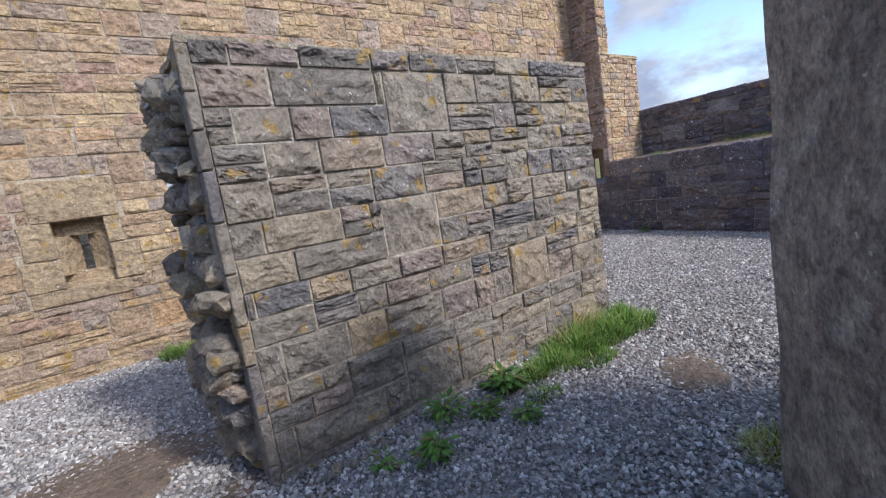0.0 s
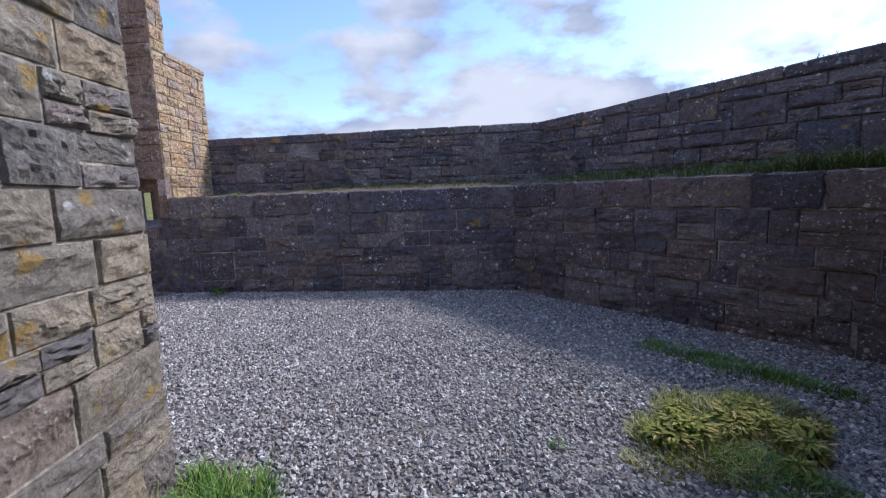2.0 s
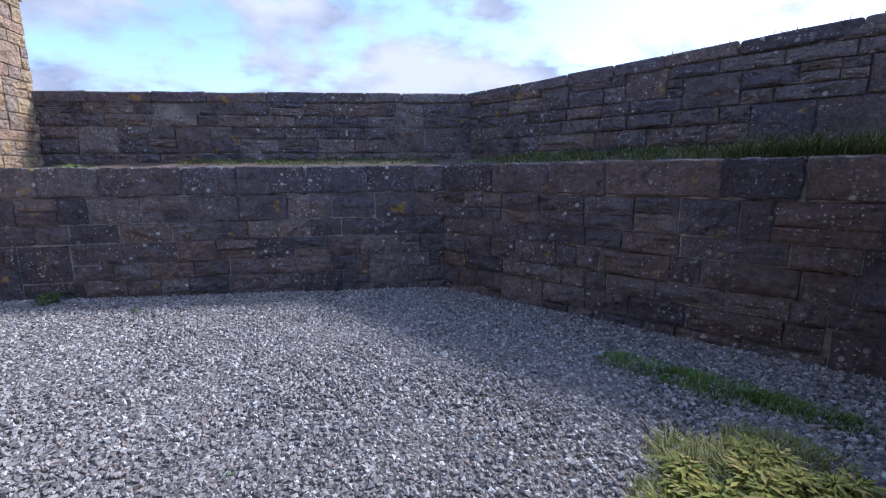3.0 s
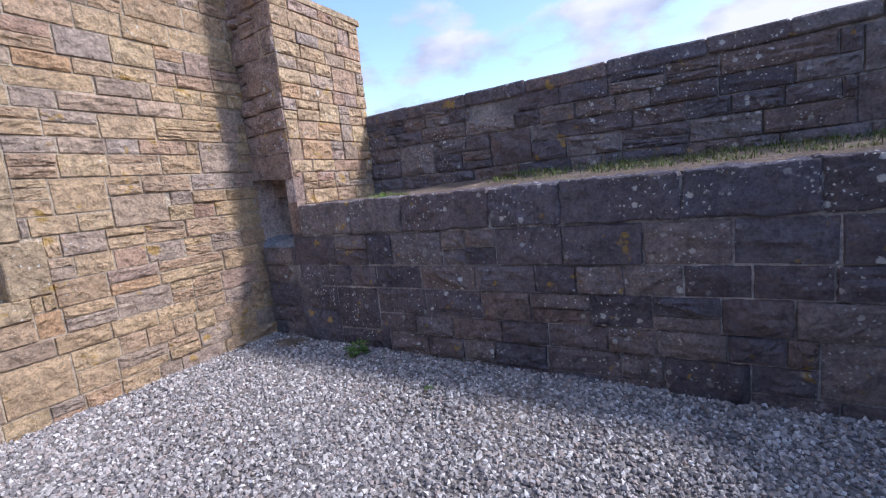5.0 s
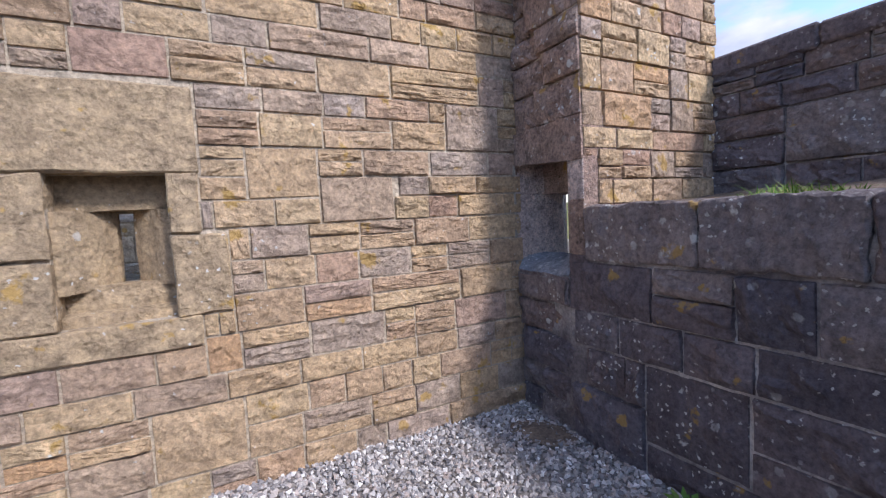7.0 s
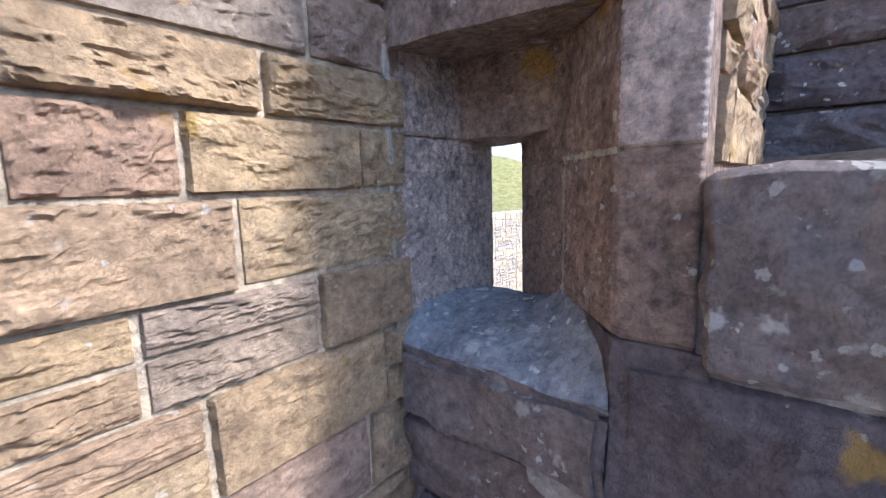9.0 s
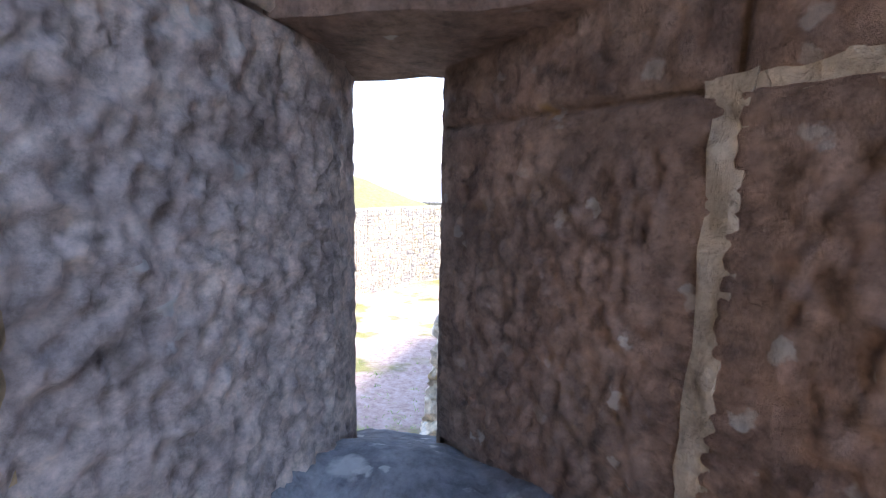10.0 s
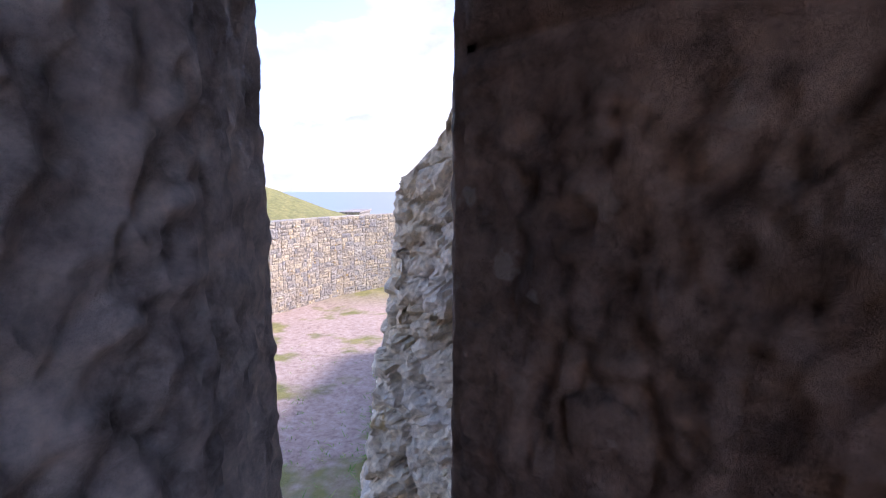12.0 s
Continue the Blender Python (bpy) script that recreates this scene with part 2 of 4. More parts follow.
def leaf_material(name, stops):
    mat = bpy.data.materials.new(name)
    mat.use_nodes = True
    nodes, links = mat.node_tree.nodes, mat.node_tree.links
    b = nodes["Principled BSDF"]
    geo = nodes.new("ShaderNodeNewGeometry")
    col = ramp(nodes, links, geo.outputs["Random Per Island"], stops)
    links.new(col, b.inputs["Base Color"])
    socket(b, "Roughness", 0.6)
    socket(b, "Specular IOR Level", 0.15)
    socket(b, "Subsurface Weight", 0.15), socket(b, "Subsurface Radius", (0.01, 0.01, 0.005))
    return mat


def ground_material():
    mat = bpy.data.materials.new("outer_ground")
    mat.use_nodes = True
    nodes, links = mat.node_tree.nodes, mat.node_tree.links
    b = nodes["Principled BSDF"]
    co = nodes.new("ShaderNodeNewGeometry").outputs["Position"]
    grass = ramp(nodes, links, noise_node(nodes, links, co, 2.0, 8.0, 0.7), [(0.3, (0.09, 0.10, 0.03)), (0.55, (0.21, 0.19, 0.06)), (0.75, (0.33, 0.26, 0.10))])
    dirt = ramp(nodes, links, noise_node(nodes, links, co, 9.0, 8.0, 0.7), [(0.3, (0.22, 0.15, 0.12)), (0.5, (0.36, 0.26, 0.215)), (0.7, (0.46, 0.37, 0.32))])
    fac = ramp(nodes, links, noise_node(nodes, links, co, 0.55, 4.0, 0.6), [(0.52, (0, 0, 0)), (0.6, (1, 1, 1))])
    sep = nodes.new("ShaderNodeSeparateXYZ")
    links.new(co, sep.inputs[0])
    far = nodes.new("ShaderNodeMapRange")
    socket(far, "From Min", 14.0), socket(far, "From Max", 17.0)
    links.new(sep.outputs["X"], far.inputs["Value"])
    mx = nodes.new("ShaderNodeMath")
    mx.operation = "MAXIMUM"
    links.new(fac, mx.inputs[0]), links.new(far.outputs[0], mx.inputs[1])
    links.new(mixed(nodes, links, mx.outputs[0], dirt, grass), b.inputs["Base Color"])
    socket(b, "Roughness", 0.95)
    bp = nodes.new("ShaderNodeBump")
    socket(bp, "Strength", 0.7), socket(bp, "Distance", 0.04)
    links.new(noise_node(nodes, links, co, 22.0, 6.0, 0.7), bp.inputs["Height"])
    links.new(bp.outputs[0], b.inputs["Normal"])
    return mat


m_gravel, m_pebble, m_ground = gravel_material(), pebble_material(), ground_material()
m_grass = leaf_material("green_grass", [(0.0, (0.07, 0.15, 0.025)), (0.5, (0.14, 0.26, 0.045)), (0.85, (0.22, 0.31, 0.07)), (1.0, (0.42, 0.36, 0.15))])
m_dry = leaf_material("dry_grass", [(0.0, (0.15, 0.21, 0.045)), (0.4, (0.28, 0.29, 0.08)), (0.8, (0.42, 0.37, 0.14)), (1.0, (0.5, 0.43, 0.22))])
m_weed = leaf_material("weed_leaf", [(0.0, (0.07, 0.15, 0.03)), (0.8, (0.14, 0.25, 0.05)), (0.93, (0.2, 0.24, 0.07)), (1.0, (0.22, 0.09, 0.05))])

# ---- mesh helpers ----


def finish(bm, name, mat):
    bmesh.ops.recalc_face_normals(bm, faces=bm.faces)
    me = bpy.data.meshes.new(name)
    bm.to_mesh(me)
    bm.free()
    me.materials.append(mat)
    return me


def part(name, bm, mat, parent=None, label=""):
    ob = new(name, finish(bm, name, mat))
    ob.parent = parent
    if label:
        ob["label"] = label
    return ob


def add_prism(bm, pts, z0, z1):
    """A plan outline raised from z0 to z1; z1 may be one height for each corner."""
    tops = z1 if isinstance(z1, (list, tuple)) else [z1] * len(pts)
    lows = z0 if isinstance(z0, (list, tuple)) else [z0] * len(pts)
    lo = [bm.verts.new((x, y, z)) for (x, y), z in zip(pts, lows)]
    hi = [bm.verts.new((x, y, z)) for (x, y), z in zip(pts, tops)]
    n = len(pts)
    bm.faces.new(lo[::-1])
    bm.faces.new(hi)
    for i in range(n):
        bm.faces.new((lo[i], lo[(i + 1) % n], hi[(i + 1) % n], hi[i]))


def add_box(bm, x0, x1, y0, y1, z0, z1):
    add_prism(bm, [(x0, y0), (x1, y0), (x1, y1), (x0, y1)], z0, z1)


def roughen(bm, cut, amount, freq, seed=0.0):
    """Cut into small faces and push the corners about, so that edges look worn."""
    for _ in range(cut):
        bmesh.ops.subdivide_edges(bm, edges=bm.edges[:], cuts=1, use_grid_fill=True)
    for v in bm.verts:
        p = v.co * freq + Vector((seed, seed * 1.7, seed * 0.3))
        v.co += Vector((noise.noise(p), noise.noise(p + Vector((31, 0, 0))), noise.noise(p + Vector((0, 47, 0))))) * amount
    return bm


def stone_unit(rng, nx=9, nz=6, depth=0.02, bulge=0.012):
    """Front of one rock-faced stone, 1 wide and 1 high about the origin, proud along -y in metres: pitched planes and split facets inside a thin margin."""
    verts, faces = [], []
    xs = [-0.5] + [-0.484 + 0.968 * i / nx for i in range(nx + 1)] + [0.5]
    zs = [-0.5] + [-0.472 + 0.944 * i / nz for i in range(nz + 1)] + [0.5]
    planes = [(rng.uniform(-2.0, 2.0), rng.uniform(-2.0, 2.0), rng.uniform(0.45, 1.1)) for _ in range(4)]
    o = Vector((rng.uniform(0, 90), rng.uniform(0, 90), rng.uniform(0, 90)))
    for j, z in enumerate(zs):
        for i, x in enumerate(xs):
            if i in (0, len(xs) - 1) or j in (0, len(zs) - 1):
                y = 0.016
                xx, zz = x + rng.uniform(-0.010, 0.010), z + rng.uniform(-0.02, 0.02)
            else:
                f = min(1.0, *[c + a_ * x + b_ * z for a_, b_, c in planes])
                q = Vector((x * 3.4, z * 2.2, 0)) + o
                ds, cells = noise.voronoi(q + Vector((noise.noise(q * 1.7), noise.noise(q * 1.7 + o), 0)) * 0.5)
                facet = noise.noise(cells[0] * 5.3)
                h = 2.2 * noise.fractal(Vector((x * 2.6, z * 2.9 + 0.6 * x, 3.0)) + o, 0.8, 2.0, 5)
                ledge = (math.floor(h) + min(1.0, (h - math.floor(h)) * 3.5)) / 2.2
                y = -0.002 - depth * max(-0.1, f) - bulge * (0.5 * facet + 0.85 * ledge)
                edge = i in (1, len(xs) - 2) or j in (1, len(zs) - 2)
                k = 0.2 if edge else 0.27
                xx, zz = x + rng.uniform(-k, k) * min(0.05, 1 / nx) * (0 if i in (1, len(xs) - 2) else 1), z + rng.uniform(-k, k) * min(0.08, 1 / nz) * (0 if j in (1, len(zs) - 2) else 1)
                y = min(y * (0.5 if edge else 1.0), -0.005)
            verts.append((xx, y, zz))
    w = len(xs)
    for j in range(len(zs) - 1):
        for i in range(w - 1):
            a = j * w + i
            faces.append((a, a + 1, a + 1 + w, a + w))
    return verts, faces


def unit_meshes(tag, mat, count, seed, depth, bulge, nx=9, nz=6):
    rng = random.Random(seed)
    out = []
    for _ in range(count):
        verts, faces = stone_unit(rng, nx, nz, depth, bulge)
        me = bpy.data.meshes.new(tag)
        me.from_pydata(verts, [], faces)
        me.materials.append(mat)
        out.append((me, verts, faces))
    return out


def lay_courses(length, z0, z1, hmin, hmax, wmin, wmax, seed, holes=(), sneck=0.15, joint=0.007):
    """Rectangles (u, z, width, height) of stones in uneven courses, trimmed round the holes (u0, u1, z0, z1)."""
    rng = random.Random(seed)
    out = []
    rows, z = [], z0
    while z < z1 - 0.03:
        h = rng.uniform(hmin, hmax)
        if z1 - z - h < hmin * 0.7:
            h = z1 - z
        rows.append((z, h))
        z += h
    held = []                              # stretches taken by tall stones of the row below
    for k, (z, h) in enumerate(rows):
        taken, held = held, []
        u = -rng.uniform(0, wmin)
        while u < length:
            w = rng.uniform(wmin, wmax) * (1.0 if rng.random() > 0.15 else 1.4)
            a, b = max(u, 0.0), min(u + w, length)
            for t0, t1 in taken:
                if t0 - 0.001 <= a < t1:
                    a = t1
                if a < t0 < b:
                    b = t0
            u = max(b, a) if b - a > 0.001 else max(a, u + 0.05)
            if length - b < wmin * 0.5 and not any(t0 >= b - 0.001 for t0, t1 in taken):
                b = u = length
            if b - a < 0.05:
                continue
            cells = [(a, b, z, z + h)]
            roll = rng.random()
            if roll < 0.2 and k + 1 < len(rows) and 1.15 * (h + rows[k + 1][1]) < b - a < wmax * 1.1:
                cells = [(a, b, z, z + h + rows[k + 1][1])]
                held.append((a, b))
            elif h > hmin * 1.3 and roll < 0.2 + sneck:
                m_ = z + h * rng.uniform(0.4, 0.6)
                cells = [(a, b, z, m_), (a, b, m_, z + h)]
            for c in cells:
                todo = [c]
                for h0, h1, g0, g1 in holes:
                    nxt = []
                    for (p, q, r, s) in todo:
                        if q <= h0 or p >= h1 or s <= g0 or r >= g1:
                            nxt.append((p, q, r, s))
                            continue
                        if p < h0:
                            nxt.append((p, h0, r, s))
                        if q > h1:
                            nxt.append((h1, q, r, s))
                        m0, m1 = max(p, h0), min(q, h1)
                        if r < g0:
                            nxt.append((m0, m1, r, g0))
                        if s > g1:
                            nxt.append((m0, m1, g1, s))
                    todo = nxt
                for (p, q, r, s) in todo:
                    if q - p > 0.035 and s - r > 0.03:
                        out.append(((p + q) / 2, (r + s) / 2, q - p - joint, s - r - joint))
    return out


def set_stones(parent, origin, angle, rects, units, far_mat, near, label, seed, lean=0.0, top=None, bow=None, fine=None, close=None):
    """Set the stones on a wall face. origin: where u and z are 0; angle: degrees by which u turns from +x; the face looks to the right of u.
    near(u, z): whether a stone is a piece of its own; close(u, z): whether it takes one of the fine shapes. lean: metres that the face falls back for each metre of height."""
    rng = random.Random(seed)
    base = pose(*origin, 0, 0, angle)
    verts, faces, k = [], [], 0
    for u, z, w, h in rects:
        if top is not None and z + h / 2 > top(u):
            continue
        pool = fine if fine and close(u, z) else units
        me, uv, uf = pool[rng.randrange(len(pool))]
        fl = rng.choice((1, -1))
        out = rng.uniform(-0.008, 0.006)
        deep = rng.uniform(0.75, 1.3)
        out += bow(u) if bow else 0.0
        m = base @ Matrix.Translation((u, out + lean * z, z)) @ Matrix.Rotation(radians(rng.uniform(-0.9, 0.9)), 4, "Y") @ Matrix.Diagonal((fl * w, deep, h, 1))
        if near(u, z) and k < 300:
            ob = new("stone", me)
            ob.matrix_world = m
            ob.parent = parent
            k += 1
        else:
            n = len(verts)
            verts.extend(tuple(m @ Vector(v)) for v in uv)
            faces.extend(tuple(i + n for i in f) for f in (uf if fl > 0 else [f[::-1] for f in uf]))
    if faces:
        me = bpy.data.meshes.new("walling")
        me.from_pydata(verts, [], faces)
        me.materials.append(far_mat)
        ob = new("walling", me)
        ob.parent = parent
        tagged(ob, label, kind="stuff")


def rock_mesh(name, mat, seed, flat=0.7, sub=2):
    bm = bmesh.new()
    bmesh.ops.create_icosphere(bm, subdivisions=sub, radius=0.5)
    o = Vector((seed * 3.1, seed * 7.7, seed * 1.3))
    for v in bm.verts:
        p = v.co.copy()
        c = max(abs(p.x), abs(p.y), abs(p.z))
        v.co = p * (0.6 + 0.4 * 0.5 / max(c, 0.05) * 0.9)
        v.co += p.normalized() * noise.noise(p * 3.0 + o) * 0.22
        v.co.z *= flat
    return finish(bm, name, mat)


# ---- plan ----
YW, XD = 0.27, -0.035                     # faces of the buff wall and of the dark wall
JL, JR, BE = 0.275, -0.262, -0.385        # loophole jambs and the buttress arris
G = 0.215                                 # gravel level
LEDGE = 1.69
RD = Vector((-0.784, -0.621, 0)).normalized()     # way of the dark return wall
RN = Vector((0.621, -0.784, 0)).normalized()      # towards the bank behind it
R0 = Vector((XD, -5.22, 0))
UPX, UPO = 1.19, 1.257                     # parapet face, and its setback on the return
PC = Vector((-5.84, -4.82, 0))            # corner of the rendered wall
PA = Vector((-0.80, -0.60, 0))            # its end face runs this way
PB = Vector((0.640, -0.768, 0))           # its long face runs this way


def gz(x, y):
    """Level of the gravel: it rises gently towards the buff wall."""
    return G + 0.13 * max(0.0, min(1.0, (y + 5.2) / 5.2))


# ---- ground ----
def ground_sheet():
    n = 190
    s = [math.sinh(7.2 * (i / (n - 1) * 2 - 1)) / math.sinh(7.2) * 3500 for i in range(n)]
    verts, faces = [], []
    for y in s:
        for x in s:
            r = math.hypot(x, y)
            z = -1.25 - 0.085 * min(11, max(0, x - 3)) - 0.01 * max(0, x - 14)
            if r > 45:
                z -= min(13.0, (r - 45) * 0.22)
            d = math.hypot((x - 40.8) / 17, (y - 28.3) / 17)
            z += 7.5 * math.exp(-d * d * 1.2)
            if x < 1.0 or y < 0.0:
                z = min(z, -0.6)
            if -13 < x < 0.3 and -14 < y < 0.6:
                z = -0.05
            z += 0.06 * noise.noise(Vector((x * 0.8, y * 0.8, 0)))
            verts.append((x, y, z))
    for j in range(n - 1):
        for i in range(n - 1):
            a = j * n + i
            faces.append((a, a + 1, a + 1 + n, a + n))
    me = bpy.data.meshes.new("ground")
    me.from_pydata(verts, [], faces)
    me.materials.append(m_ground)
    return tagged(new("ground", me), "grass and reddish earth running out to the coast", "ground", kind="structure")


def gravel_bed():
    bm = bmesh.new()
    nx, ny = 110, 120
    x0, x1, y0, y1 = -12.5, 0.25, -13.5, 0.5
    grid = []
    for j in range(ny + 1):
        row = []
        for i in range(nx + 1):
            x, y = x0 + (x1 - x0) * i / nx, y0 + (y1 - y0) * j / ny
            z = gz(x, y) + 0.012 * noise.noise(Vector((x * 1.7, y * 1.7, 3))) + 0.006 * noise.noise(Vector((x * 6, y * 6, 9)))
            row.append(bm.verts.new((x, y, z)))
        grid.append(row)
    for j in range(ny):
        for i in range(nx):
            bm.faces.new((grid[j][i], grid[j][i + 1], grid[j + 1][i + 1], grid[j + 1][i]))
    return tagged(part("gravel_bed", bm, m_gravel), "grey crushed stone spread over the courtyard", "gravel", kind="structure")


def pebbles(count, seed):
    rng = np.random.default_rng(seed)
    base = np.array([(1, 0, 0), (-1, 0, 0), (0, 1, 0), (0, -1, 0), (0, 0, 1), (0, 0, -1)], float)
    tri = np.array([(0, 2, 4), (2, 1, 4), (1, 3, 4), (3, 0, 4), (2, 0, 5), (1, 2, 5), (3, 1, 5), (0, 3, 5)])
    x = rng.uniform(-9.2, -0.02, count * 2)
    y = rng.uniform(-7.9, 0.3, count * 2)
    rx, ry = x - R0.x, y - R0.y
    ok = (rx * RN.x + ry * RN.y < 0.02)
    ok &= ~((x > -7.6) & (x < -4.45) & (y > -2.95) & (y < -2.45))
    px, py = x - PC.x, y - PC.y
    ok &= ~((px * PA.x + py * PA.y > 0) & (px * PB.x + py * PB.y > 0))
    x, y = x[ok][:count], y[ok][:count]
    n = len(x)
    z = G + 0.13 * np.clip((y + 5.2) / 5.2, 0, 1)
    size = rng.uniform(0.008, 0.0215, n)
    sc = size[:, None] * rng.uniform(0.6, 1.25, (n, 3))
    q = rng.normal(size=(n, 4))
    q /= np.linalg.norm(q, axis=1)[:, None]
    w, a, b, c = q.T
    rot = np.stack([1 - 2 * (b * b + c * c), 2 * (a * b - c * w), 2 * (a * c + b * w),
                    2 * (a * b + c * w), 1 - 2 * (a * a + c * c), 2 * (b * c - a * w),
                    2 * (a * c - b * w), 2 * (b * c + a * w), 1 - 2 * (a * a + b * b)], 1).reshape(n, 3, 3)
    v = base[None] * sc[:, None, :] * rng.uniform(0.75, 1.2, (n, 6, 1))
    v = np.einsum("nij,nkj->nki", rot, v) + np.stack([x, y, z + size * 0.25], 1)[:, None]
    f = (tri[None] + (np.arange(n) * 6)[:, None, None]).reshape(-1, 3)
    me = bpy.data.meshes.new("gravel")
    me.from_pydata(v.reshape(-1, 3).tolist(), [], f.tolist())
    me.materials.append(m_pebble)
    return tagged(new("gravel", me), "loose grey angular gravel chippings", "gravel", kind="stuff")


ground_sheet()
gravel_bed()
pebbles(150000, 5)
bm = bmesh.new()
add_box(bm, 60, 4500, -4000, 4000, -14.0, -9.6)
tagged(part("water", bm, m_sea), "flat grey sea out to the horizon", "sea", kind="structure")

# ---- buff wall (north) ----
W1 = (-2.48, -2.037, 1.262, 1.95)         # window recess: x0, x1, z0, z1
W2 = (-8.434, -8.01, 1.28, 1.95)
DOOR = (-7.38, -6.4, -0.1, 2.35)
YTOP, YBACK = 6.2, 0.95


def wall_north():
    bm = bmesh.new()
    back = YW + 0.005
    cols = sorted([W2, DOOR, W1], key=lambda h: h[0])
    x = -12.5
    for h0, h1, z0, z1 in cols:
        add_box(bm, x, h0, back, YBACK, -0.2, YTOP)
        if z0 > 0:
            add_box(bm, h0, h1, back, YBACK, -0.2, z0)
        add_box(bm, h0, h1, back, YBACK, z1, YTOP)
        x = h1
    add_box(bm, x, 0.055, back, YBACK, -0.2, YTOP)
    ob = part("wall_north", bm, m_mort_y)
    return tagged(ob, "tall wall of buff rock-faced sandstone in uneven courses", "wall", kind="structure")


u_yel = unit_meshes("stone", m_yel, 26, 11, 0.014, 0.014, 12, 7)
u_yel_fine = unit_meshes("stone", m_yel, 24, 19, 0.013, 0.016, 40, 22)
u_drk = unit_meshes("stone", m_drk, 26, 12, 0.034, 0.026)
u_blk = unit_meshes("stone", m_blk, 28, 13, 0.022, 0.019, 16, 9)


def worked_stone(name, x0, x1, z0, z1, y, deep, mat, parent, seed, rough=0.006):
    """A dressed stone with a drafted margin, set in a wall that faces -y."""
    bm = bmesh.new()
    add_box(bm, x0, x1, y, y + deep, z0, z1)
    bmesh.ops.bevel(bm, geom=[e for e in bm.edges], offset=0.008, segments=1, affect="EDGES")
    roughen(bm, 2, rough, 9.0, seed)
    return part(name, bm, mat, parent)


wn_ob = wall_north()


def buff_window(name, w, slit, seed, label):
    """A recessed loophole window: lintel, jambs, sill, splayed lining and slit."""
    x0, x1, z0, z1 = w
    s0, s1, t0, t1 = slit
    win = tagged(new(name), label, "window", kind="structure")
    win.location = (0, 0, 0)
    worked_stone("lintel", x0 - 0.14, x1 + 0.14, z1, z1 + 0.40, YW - 0.014, 0.10, m_dress, win, seed, 0.014)
    worked_stone("sill", x0 - 0.28, x1 + 0.10, z0 - 0.145, z0, YW - 0.02, 0.24, m_dress, win, seed + 1, 0.008)
    k = z0 + (z1 - z0) * 0.45
    worked_stone("jamb", x0 - 0.25, x0, k + 0.006, z1 - 0.006, YW - 0.018, 0.22, m_dress, win, seed + 2, 0.018)
    worked_stone("jamb", x0 - 0.30, x0, z0 + 0.004, k - 0.004, YW - 0.02, 0.22, m_dress, win, seed + 3, 0.012)
    worked_stone("jamb", x1, x1 + 0.13, k + 0.09, z1 - 0.006, YW - 0.015, 0.22, m_dress, win, seed + 4, 0.008)
    worked_stone("jamb", x1, x1 + 0.24, z0 + 0.004, k + 0.08, YW - 0.02, 0.22, m_dress, win, seed + 5, 0.014)
    y0, y1 = YW + 0.17, YW + 0.25
    bm = bmesh.new()                      # lining round the slit, splayed inwards
    add_prism(bm, [(x0, y0 - 0.13), (x0 + 0.03, y0 - 0.13), (s0, y1), (s0, YW + 0.34), (x0, YW + 0.34)], t0 - 0.02, t1)
    roughen(bm, 2, 0.006, 12, seed)
    part("lining", bm, m_dress, win)
    bm = bmesh.new()
    add_prism(bm, [(x1, y0 - 0.10), (x1, YW + 0.34), (s1, YW + 0.34), (s1, y1), (x1 - 0.05, y0 - 0.06)], t0 - 0.02, t1)
    roughen(bm, 2, 0.006, 12, seed + 2)
    part("lining", bm, m_dress, win)
    bm = bmesh.new()
    add_box(bm, x0, x1, y0 - 0.02, YBACK - 0.02, t1, z1)
    roughen(bm, 2, 0.010, 10, seed + 3)
    part("head", bm, m_dress, win)
    bm = bmesh.new()
    add_prism(bm, [(x0, y0 - 0.10), (x1, y0 - 0.10), (x1, YBACK - 0.02), (x0, YBACK - 0.02)], z0 - 0.02, [z0 + 0.05, z0 + 0.05, t0, t0])
    add_box(bm, x0 - 0.01, x1 + 0.01, y0 - 0.04, y0 + 0.10, z0, t0)
    roughen(bm, 2, 0.006, 10, seed + 4)
    part("inner_sill", bm, m_dress, win)
    return win


buff_window("window_1", W1, (-2.27, -2.20, 1.435, 1.785), 3.0, "small recessed stone window with a narrow slit")
buff_window("window_2", W2, (-8.26, -8.18, 1.43, 1.80), 8.0, "small square stone window with a narrow slit")
ox = -12.5
holes_y = [(w[0] - ox, w[1] - ox, w[2], w[3]) for w in (W1, W2, DOOR)]
for w in (W1, W2):
    x0, x1, z0, z1 = w
    k = z0 + (z1 - z0) * 0.45
    holes_y += [(x0 - 0.145 - ox, x1 + 0.145 - ox, z1 - 0.005, z1 + 0.405), (x0 - 0.285 - ox, x1 + 0.105 - ox, z0 - 0.15, z0 + 0.005),
                (x0 - 0.255 - ox, x0 - ox, k, z1 + 0.005), (x0 - 0.305 - ox, x0 - ox, z0, k), (x1 - ox, x1 + 0.135 - ox, k + 0.085, z1 + 0.005), (x1 - ox, x1 + 0.245 - ox, z0, k + 0.085)]
rects = lay_courses(12.5 + 0.05, 0.16, YTOP, 0.115, 0.215, 0.17, 0.44, 21, holes_y, 0.14)
rects.sort(key=lambda r: abs(r[0] + ox + 1.2) + 0.6 * abs(r[1] - 1.6))
set_stones(wn_ob, (ox, YW, 0), 0, rects, u_yel, m_yel_far, lambda u, z: u + ox > -3.6 and z < 3.2, "rows of buff rock-faced stones", 31, fine=u_yel_fine, close=lambda u, z: u + ox > -1.0 and 0.9 < z < 2.5)

